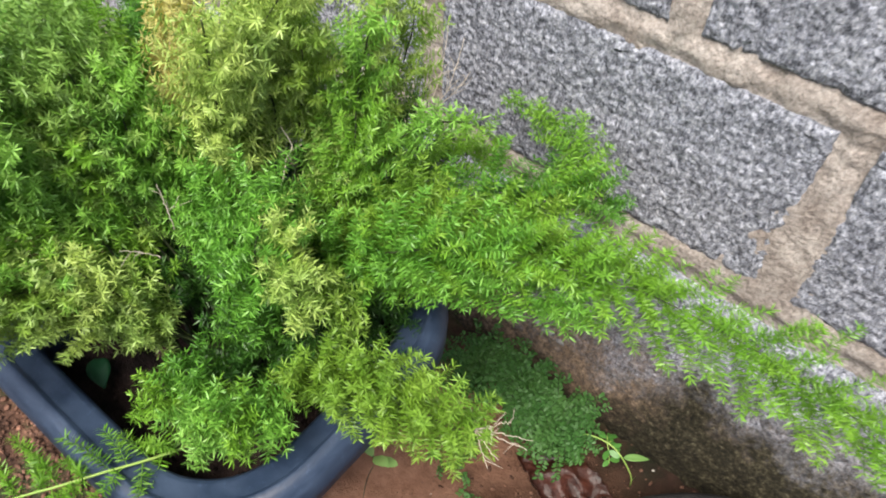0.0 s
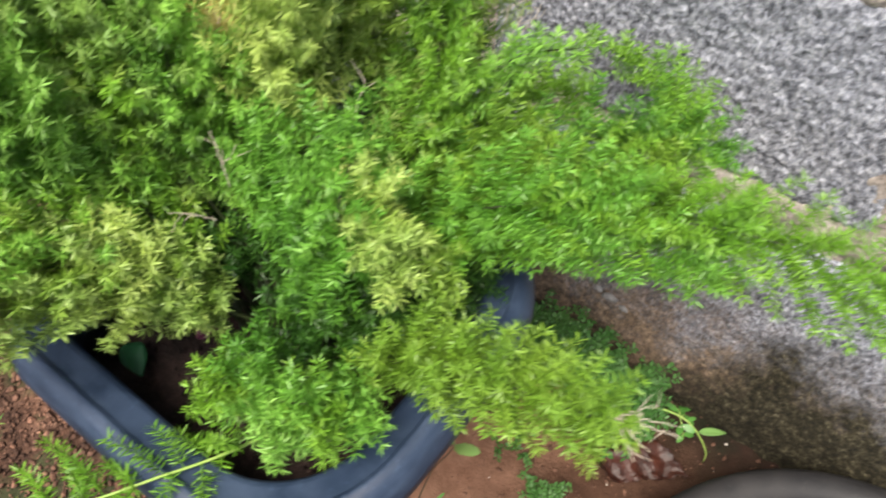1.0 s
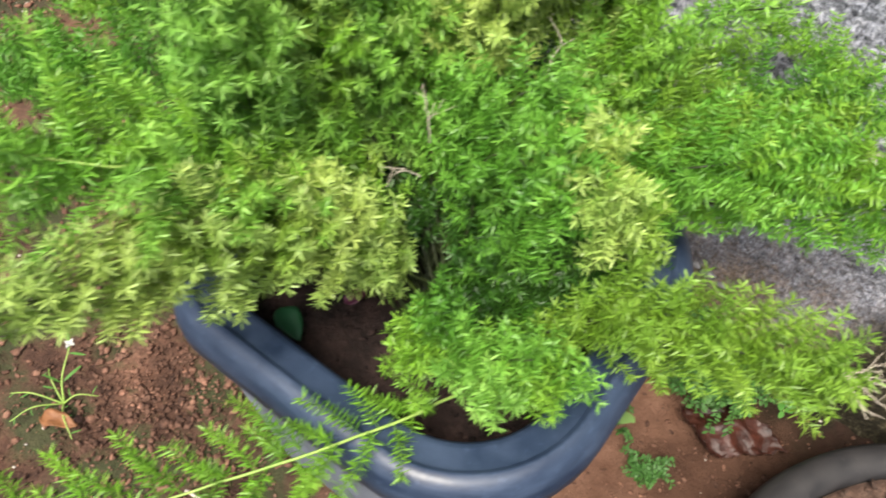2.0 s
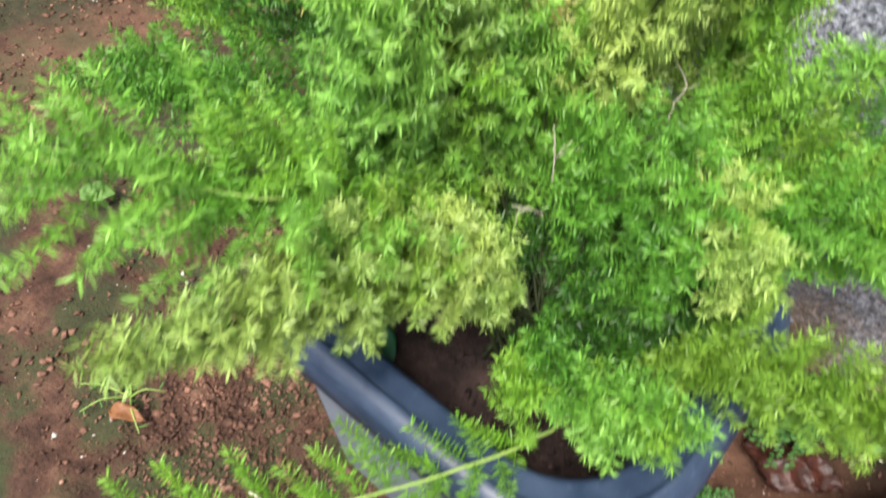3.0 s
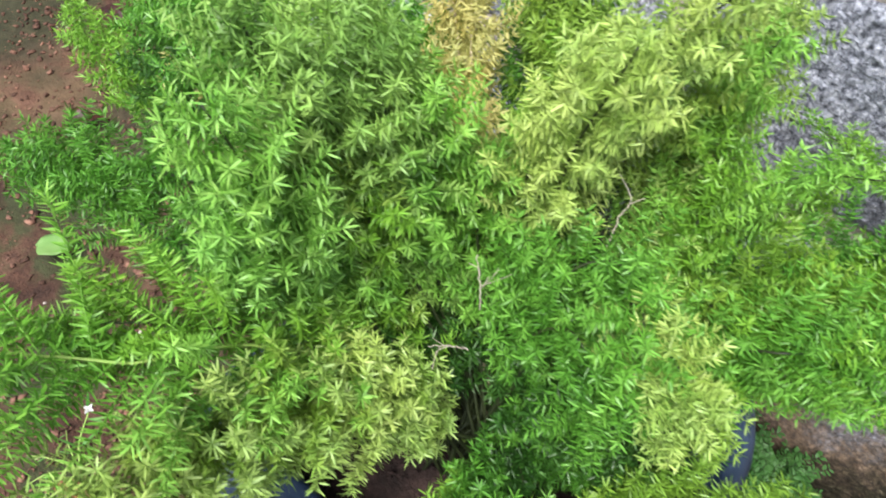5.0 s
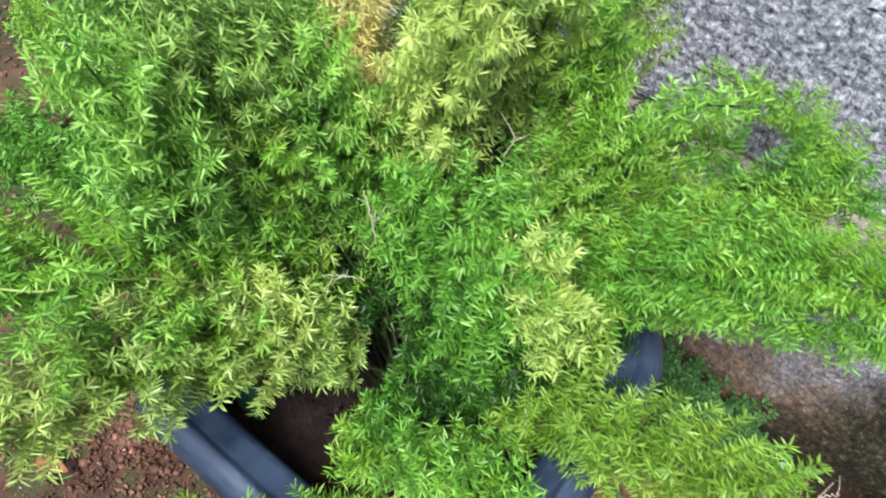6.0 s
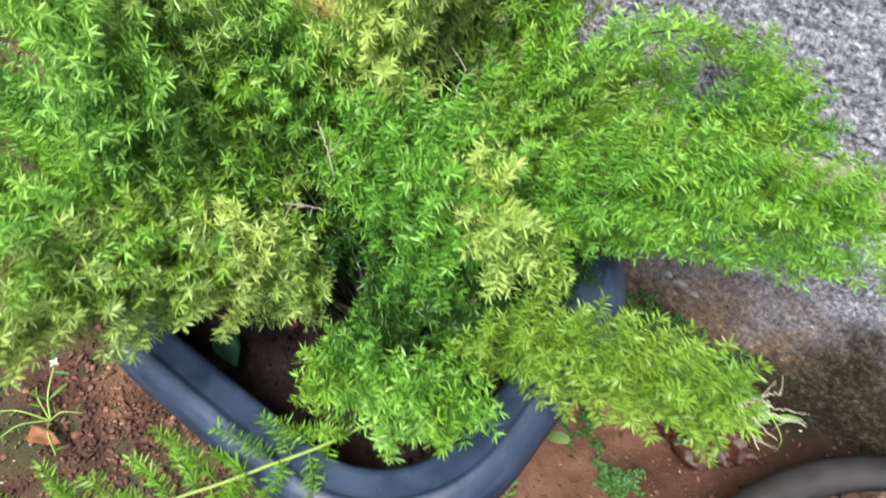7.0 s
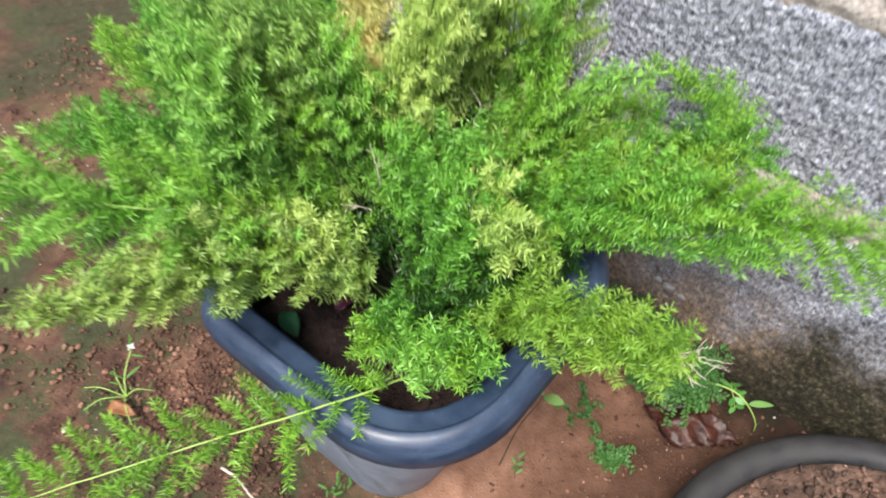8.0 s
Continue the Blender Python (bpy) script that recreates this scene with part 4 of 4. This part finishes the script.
while len(spots) < 6500:
    x, y = rngl.uniform(-0.21, 0.21), rngl.uniform(-0.21, 0.21)
    if x * x + y * y > 0.215 ** 2:
        continue
    r = 0.0013 + 0.0050 * rngl.random() ** 3.2
    spots.append((x + TUB[0], y + TUB[1], TUB[3] - 0.010 + rngl.uniform(-0.001, 0.006)))
    sizes.append(r)
lumps("brown_chip_crumbs", spots, sizes, CHIPS, "loose crumbly brown chips heaped in the round tub", "mulch", 3)
for k, (x, y, r) in enumerate(((0.075, 0.20, 0.011), (0.12, 0.15, 0.008), (0.20, 0.26, 0.009), (0.17, 0.08, 0.008), (0.10, 0.27, 0.007))):
    lumps("pale_chip", [(x, y, TUB[3] - 0.004)], [r], PALE_CHIP, "pale tan chip lying on the brown chips", "chip", 60 + k, kind="", group="pale chips in the tub")
spots, sizes = [], []
while len(spots) < 500:
    x, y = rngl.uniform(-0.41, -0.21), rngl.uniform(0.01, 0.22)
    if math.hypot(x + 0.309, y - 0.122) > 0.105:
        continue
    r = 0.001 + 0.0028 * rngl.random() ** 2
    spots.append((x, y, 0.284 - 0.25 * (x + 0.309) + rngl.uniform(-0.001, 0.003)))
    sizes.append(r)
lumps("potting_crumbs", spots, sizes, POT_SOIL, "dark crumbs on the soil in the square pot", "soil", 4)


def spill(x, z, r, seed):
    """A pale lump of mortar stuck to the foot of the wall."""
    rng = np.random.default_rng(seed)
    v = ICO * rng.uniform(0.7, 1.2, (len(ICO), 1)) * r * np.array([1.3, 0.6, 0.8]) + np.array([x, 0.448, z])
    put("mortar_spill", fast_mesh("mortar_spill", v, ICO_F, PALE_MORTAR), wall)


PALE_MORTAR = plain_material("pale_mortar", (0.16, 0.15, 0.14), (0.32, 0.31, 0.30), 90, 0.9, 0.5, 240)
for k, (x, z, r) in enumerate(((-0.185, 0.108, 0.006), (-0.170, 0.104, 0.009), (-0.150, 0.098, 0.006))):
    spill(x, z, r, 80 + k)


# ---- leaves, weeds and twigs ----
def leaf_mesh(name, length, width, curl, fold, material, seed=0, wave=0.0):
    """A leaf blade with a midrib fold, curl along its length, and thickness."""
    rng = random.Random(seed)
    N, M = 12, 6
    top, v, f = [], [], []
    for side in (1, -1):
        for i in range(N + 1):
            u = i / N
            w = width * 0.5 * (math.sin(math.pi * u ** 0.8) ** 0.8) * (1 - 0.25 * u) + 0.0003
            for j in range(M + 1):
                q = j / M * 2 - 1
                z = fold * abs(q) * w + curl * math.sin(u * math.pi) * length + wave * math.sin(u * 11 + q * 2 + seed) * width * abs(q)
                v.append((u * length, q * w, z + side * 0.0003))
    w1 = M + 1
    half = (N + 1) * w1
    for i in range(N):
        for j in range(M):
            a = i * w1 + j
            f.append((a, a + w1, a + w1 + 1, a + 1))
            f.append((half + a, half + a + 1, half + a + w1 + 1, half + a + w1))
    edge = [j for j in range(w1)] + [i * w1 + M for i in range(1, N + 1)] + [N * w1 + j for j in range(M - 1, -1, -1)] + [i * w1 for i in range(N - 1, 0, -1)]
    for k in range(len(edge)):
        a, b = edge[k], edge[(k + 1) % len(edge)]
        f.append((a, b, half + b, half + a))
    return mesh_from(name, v, f, material, True)


LEAF_GREEN = leaf_material("leaf_mid_green", (0.07, 0.22, 0.04), (0.14, 0.34, 0.07), (0.14, 0.34, 0.07), 0.4, 0.3)
LEAF_PALE = leaf_material("leaf_pale_green", (0.20, 0.36, 0.10), (0.28, 0.44, 0.15), (0.28, 0.44, 0.15), 0.4, 0.3)
LEAF_DARK = leaf_material("leaf_dark_green", (0.018, 0.085, 0.035), (0.03, 0.13, 0.055), (0.03, 0.13, 0.055), 0.45, 0.2)
WEED_GREEN = leaf_material("weed_blue_green", (0.045, 0.13, 0.028), (0.105, 0.245, 0.058), (0.13, 0.27, 0.075), 0.5, 0.3)
LEAF_BROWN = plain_material("dead_leaf_red_brown", (0.010, 0.004, 0.003), (0.070, 0.022, 0.014), 45, 0.42, 0.7, 110, 0.35, 0.003)
LEAF_ORANGE = plain_material("dead_leaf_orange", (0.13, 0.05, 0.018), (0.26, 0.115, 0.045), 60, 0.6, 0.4, 120)
LEAF_PURPLE = plain_material("leaf_purple", (0.06, 0.012, 0.03), (0.13, 0.03, 0.06), 60, 0.5)
LEAF_RED = plain_material("leaf_dry_red", (0.16, 0.035, 0.02), (0.26, 0.07, 0.04), 60, 0.6)


def loose_leaf(name, at, length, width, curl, fold, material, label, turn, tilt=0, roll=0, seed=1, wave=0.05):
    ob = put(name, leaf_mesh(name, length, width, curl, fold, material, seed, wave), None, label, "leaf")
    ob.matrix_basis = pose(*at, roll, tilt, turn)
    return ob


def broken_leaf(corners, material, label, seed):
    """A stiff torn leaf of four corners, creased along its length, with edges curled up."""
    N, M = 22, 12
    v, f = [], []
    a, b, c, d = (np.array(q) for q in corners)
    for side in (1, -1):
        for i in range(N + 1):
            for j in range(M + 1):
                u, w = i / N, j / M
                p = (a * (1 - u) + d * u) * (1 - w) + (b * (1 - u) + c * u) * w
                ragged = 0.006 * noise.noise((u * 9, w * 7, seed))
                x, y = p[0] + ragged, p[1] + 0.006 * noise.noise((u * 8, w * 9, seed + 5))
                crease = 0.013 * (1 - abs(w - 0.42) * 2.4) - 0.011 * abs(noise.noise((u * 3, w * 4, seed + 2))) + 0.0012 * noise.noise((u * 16, w * 10, seed + 3))
                curl = 0.011 * max(0.0, 1 - w / 0.16) ** 2 + 0.009 * max(0.0, 1 - (1 - w) / 0.12) ** 2 + 0.008 * max(0.0, 1 - u / 0.1) ** 2
                v.append((x, y, ground_height(x, y) + 0.015 + crease + curl + side * 0.0004))
    w1 = M + 1
    half = (N + 1) * w1
    for i in range(N):
        for j in range(M):
            k = i * w1 + j
            f.append((k, k + w1, k + w1 + 1, k + 1))
            f.append((half + k, half + k + 1, half + k + w1 + 1, half + k + w1))
    edge = [j for j in range(w1)] + [i * w1 + M for i in range(1, N + 1)] + [N * w1 + j for j in range(M - 1, -1, -1)] + [i * w1 for i in range(N - 1, 0, -1)]
    for k in range(len(edge)):
        p, q = edge[k], edge[(k + 1) % len(edge)]
        f.append((p, q, half + q, half + p))
    put("dead_leaf", mesh_from("dead_leaf", v, f, material, True), None, label, "leaf")


broken_leaf(((-0.118, 0.318), (-0.058, 0.297), (0.010, 0.359), (-0.063, 0.374)), LEAF_BROWN, "large wet red-brown dead leaf lying on the soil", 3)
loose_leaf("dead_leaf", (-0.672, -0.138, 0.014), 0.045, 0.022, 0.1, 0.4, LEAF_ORANGE, "curled orange dead leaf on the soil", 25, 0, 0, 4, 0.15)
loose_leaf("dead_leaf", (-1.156, 0.154, 0.012), 0.075, 0.035, 0.15, 0.4, LEAF_BROWN, "curled brown dead leaf on mossy soil", 60, 0, 0, 7, 0.15)
loose_leaf("dead_leaf", (-1.374, 0.351, 0.016), 0.15, 0.035, 0.08, 0.5, LEAF_BROWN, "long rust-brown dead leaf on the soil", 8, 0, 10, 8, 0.2)
loose_leaf("pot_leaf", (-0.402, 0.024, 0.314), 0.034, 0.022, 0.05, 0.2, LEAF_DARK, "dark green fallen leaf on the potting soil", -20, 0, 0, 9)
loose_leaf("pot_leaf", (-0.372, 0.062, 0.304), 0.020, 0.015, 0.12, 0.3, LEAF_PURPLE, "dull purple fallen leaf on the potting soil", 70, 0, 0, 10)
loose_leaf("pale_leaf", (-0.97, 0.015, 0.022), 0.05, 0.042, 0.06, 0.15, LEAF_PALE, "single pale green leaf lying on the soil", 40, 0, 0, 12)


def sprig(parent, seed, points, hue, leaf, spacing, per=2, stem_r=0.0007, broad=0.5, stem_hue=None):
    """A thin stem with small oval leaves along it."""
    rng = np.random.default_rng(seed)
    p, length = spline(points, 18)
    v, f = tube(p, np.linspace(stem_r, stem_r * 0.5, 18), 5)
    stem = put("stem", mesh_from("stem", v, f, stem_hue or STEM_GREEN, True), parent)
    count = max(2, int(length / spacing))
    s = np.repeat((np.arange(count) + 0.7) / count, per)
    base = np.column_stack([np.interp(s, np.linspace(0, 1, 18), p[:, k]) for k in range(3)])
    t = unit(np.column_stack([np.interp(s, np.linspace(0, 1, 18), np.gradient(p, axis=0)[:, k]) for k in range(3)]))
    side = unit(np.cross(t, np.array([0.05, 0.02, 1.0]))) * np.tile(np.where(np.arange(per) % 2, 1, -1), count)[:, None]
    d = unit(side + 0.5 * t + rng.normal(0, 0.3, (len(s), 3)))
    w = unit(np.cross(d, np.array([0, 0, 1.0]) + rng.normal(0, 0.35, (len(s), 3))))
    up = np.cross(w, d)
    L = leaf * rng.uniform(0.7, 1.2, (len(s), 1))
    W = L * broad * 0.5
    prof = [(0.0, 0.0), (0.3, 0.9), (0.6, 1.0), (0.88, 0.6), (1.0, 0.0)]
    pts = [base + d * L * 0.0]
    for u, q in prof[1:4]:
        pts += [base + d * L * u + w * W * q + up * L * 0.06, base + d * L * u - w * W * q + up * L * 0.06]
    pts.append(base + d * L)
    v = np.stack(pts, 1).reshape(-1, 3)
    tri = np.array([[0, 1, 2], [1, 3, 2], [2, 3, 4], [3, 5, 4], [4, 5, 6], [5, 7, 6]])
    f = (tri[None] + (np.arange(len(s)) * 8)[:, None, None]).reshape(-1, 3)
    put("leaves", fast_mesh("leaves", v, f, hue, np.zeros(len(v))), stem)
    return stem


def weed(seed, x, y, z, size, count, hue, leaf, label, height=0.5, spacing=0.005, broad=0.42):
    ob = put("weed", None, None, label, "weed")
    rng = random.Random(seed)
    for k in range(count):
        a = rng.uniform(0, TAU)
        r = size * rng.uniform(0.5, 1.0)
        b = (x + rng.uniform(-0.015, 0.015), y + rng.uniform(-0.015, 0.015), z)
        tipp = (b[0] + r * math.cos(a), b[1] + r * math.sin(a), z + size * height * rng.uniform(0.5, 1.3))
        midp = ((b[0] + tipp[0]) / 2, (b[1] + tipp[1]) / 2, z + size * height * rng.uniform(0.8, 1.2))
        sprig(ob, seed * 50 + k, [b, midp, tipp], hue, leaf, spacing, 2, 0.00035, broad, STEM_SHADED)
    return ob


weed(61, -0.160, 0.388, 0.0, 0.066, 96, WEED_GREEN, 0.0066, "low feathery blue-green weed growing at the wall foot", 0.9, 0.0034)
weed(69, -0.222, 0.380, 0.0, 0.058, 70, WEED_GREEN, 0.0066, "low feathery blue-green weed growing between pot and wall", 0.9, 0.0034)
weed(68, -0.100, 0.372, 0.0, 0.062, 96, WEED_GREEN, 0.0066, "low feathery blue-green weed growing over the dead leaf", 0.9, 0.0034)
weed(62, -0.171, 0.269, 0.0, 0.026, 12, WEED_GREEN, 0.0055, "low feathery blue-green weed on bare soil", 0.7, 0.003)
weed(63, -0.112, 0.235, 0.0, 0.022, 24, WEED_GREEN, 0.0055, "tiny dark green weed seedling on bare soil", 1.0, 0.003)
weed(65, -0.202, 0.153, 0.0, 0.016, 2, LEAF_GREEN, 0.011, "small upright green seedling beside the pot", 1.6, 0.012, 0.25)
weed(66, -0.352, -0.01, 0.0, 0.018, 4, LEAF_GREEN, 0.013, "small grassy seedling at the foot of the pot", 1.2, 0.012, 0.22)
tall = put("weed", None, None, "thin seedling with broad green leaves beside the pot", "weed")
sprig(tall, 730, [(-0.216, 0.142, 0.0), (-0.192, 0.139, 0.15), (-0.170, 0.135, 0.24), (-0.166, 0.132, 0.268)], LEAF_GREEN, 0.001, 0.3, 1, 0.0008, 0.5, STEM_SHADED)
sprig(tall, 731, [(-0.166, 0.138, 0.248), (-0.164, 0.133, 0.264), (-0.162, 0.129, 0.280)], LEAF_PALE, 0.023, 0.012, 2, 0.0006, 0.5, STEM_SHADED)

stalk = put("weed", None, None, "leggy green weed with one pale leaf by the wall", "weed")
sprig(stalk, 700, [(-0.075, 0.375, 0.0), (-0.066, 0.383, 0.05), (-0.035, 0.392, 0.056), (-0.012, 0.390, 0.05), (0.008, 0.389, 0.025), (0.012, 0.388, 0.002)], LEAF_GREEN, 0.012, 0.05, 1, 0.0015)
for k, (x, y, z) in enumerate(((-0.03, 0.405, 0.04), (-0.02, 0.376, 0.045), (-0.045, 0.41, 0.035))):
    sprig(stalk, 703 + k, [(-0.035, 0.392, 0.055), ((x - 0.035) / 2, (y + 0.392) / 2, 0.052), (x, y, z)], LEAF_GREEN, 0.014, 0.009, 2, 0.0007)
pale = put("leaf", leaf_mesh("leaf", 0.032, 0.010, 0.05, 0.2, LEAF_PALE, 5), stalk, "pale green pointed leaf")
pale.matrix_basis = pose(-0.010, 0.391, 0.05, 0, 4, 38)

shoot = put("weed", None, None, "thin green shoot with a white tip on the soil", "weed")
sprig(shoot, 702, [(-0.675, -0.112, 0.0), (-0.69, -0.095, 0.022), (-0.70, -0.066, 0.048)], LEAF_GREEN, 0.03, 0.03, 2, 0.0014, 0.12)
for k, (dx, dy) in enumerate(((-0.05, -0.03), (0.05, -0.02), (-0.02, -0.05), (0.03, 0.03), (-0.045, 0.015))):
    sprig(shoot, 710 + k, [(-0.675, -0.112, 0.002), (-0.675 + dx * 0.5, -0.112 + dy * 0.5, 0.02), (-0.675 + dx, -0.112 + dy, 0.012)], LEAF_GREEN, 0.012, 0.02, 1, 0.0011, 0.15)
petal = leaf_mesh("petal", 0.007, 0.004, 0.1, 0.2, plain_material("white_petal", (0.35, 0.36, 0.33), (0.5, 0.5, 0.47), 90, 0.6), 2)
for k in range(4):
    ob = put("petal", petal, shoot)
    ob.matrix_basis = pose(-0.70, -0.066, 0.048, 0, -20, k * 90 + 20)


def dry_twig(name, parent, seed, points, r=0.0009, forks=3, fork_len=0.018, label=""):
    rng = np.random.default_rng(seed)
    p, length = spline(points, 16)
    v, f = tube(p + rng.normal(0, 0.0004, p.shape), np.linspace(r, r * 0.5, 16), 5)
    v, f = list(map(tuple, v)), list(f)
    for k in range(forks):
        i = int(rng.integers(5, 15))
        d = unit(unit(p[min(i + 1, 15)] - p[i - 1]) + rng.normal(0, 0.6, 3))
        q = np.array([p[i], p[i] + d * fork_len * 0.5, p[i] + d * fork_len + rng.normal(0, 0.002, 3)])
        v2, f2 = tube(q, [r * 0.6, r * 0.45, r * 0.3], 4)
        o = len(v)
        v += list(map(tuple, v2))
        f += [tuple(a + o for a in ff) for ff in f2]
    ob = put(name, mesh_from(name, v, f, TWIG, True), parent)
    return tagged(ob, label, "" if parent else "twig")


dry_twig("twig", fern, 1, [(-0.296, 0.178, 0.47), (-0.299, 0.193, 0.496), (-0.301, 0.203, 0.510), (-0.312, 0.204, 0.520)], 0.0007, 1, 0.010, "bleached bare twig")
dry_twig("twig", fern, 2, [(-0.325, 0.104, 0.478), (-0.329, 0.106, 0.497), (-0.335, 0.108, 0.515)], 0.0005, 4, 0.016, "bleached bare twig")
dry_twig("twig", fern, 3, [(-0.316, 0.084, 0.472), (-0.320, 0.075, 0.481), (-0.326, 0.062, 0.49)], 0.00045, 3, 0.014, "bleached bare twig")
for k, (dx, dy, dz) in enumerate(((0.016, 0.018, 0.004), (0.034, 0.012, -0.002), (0.024, -0.008, 0.002), (0.026, 0.018, -0.006), (0.012, 0.002, 0.016), (0.02, -0.012, -0.008))):
    dry_twig("twig", fern, 20 + k, [(-0.066, 0.136, 0.447), (-0.066 + dx * 0.5, 0.136 + dy * 0.5, 0.448 + dz * 0.5), (-0.066 + dx, 0.136 + dy, 0.447 + dz)], 0.00045, 2, 0.009, "bleached dry tip")
for k in range(7):
    rx = random.Random(300 + k)
    x0 = -0.36 + 0.012 * k
    dry_twig("twig", fern, 40 + k, [(-0.31, 0.34, 0.42), (x0 - 0.01, 0.40, 0.445 + rx.uniform(-0.01, 0.02)), (x0 - 0.03 + rx.uniform(-0.02, 0.03), 0.44, 0.455 + rx.uniform(-0.03, 0.05))], 0.00055, 8, 0.018, "bare pinkish dry twig")
red = put("dry_leaf", leaf_mesh("dry_leaf", 0.022, 0.012, 0.1, 0.3, LEAF_RED, 4), fern, "dry red leaf caught in the plumes")
red.matrix_basis = pose(-0.310, 0.270, 0.450, 20, -25, 40)
dry_twig("dry_twig", None, 30, [(-0.485, -0.092, 0.012), (-0.455, -0.088, 0.014), (-0.425, -0.092, 0.010)], 0.0022, 1, 0.02, "short bleached dry twig lying on the soil")
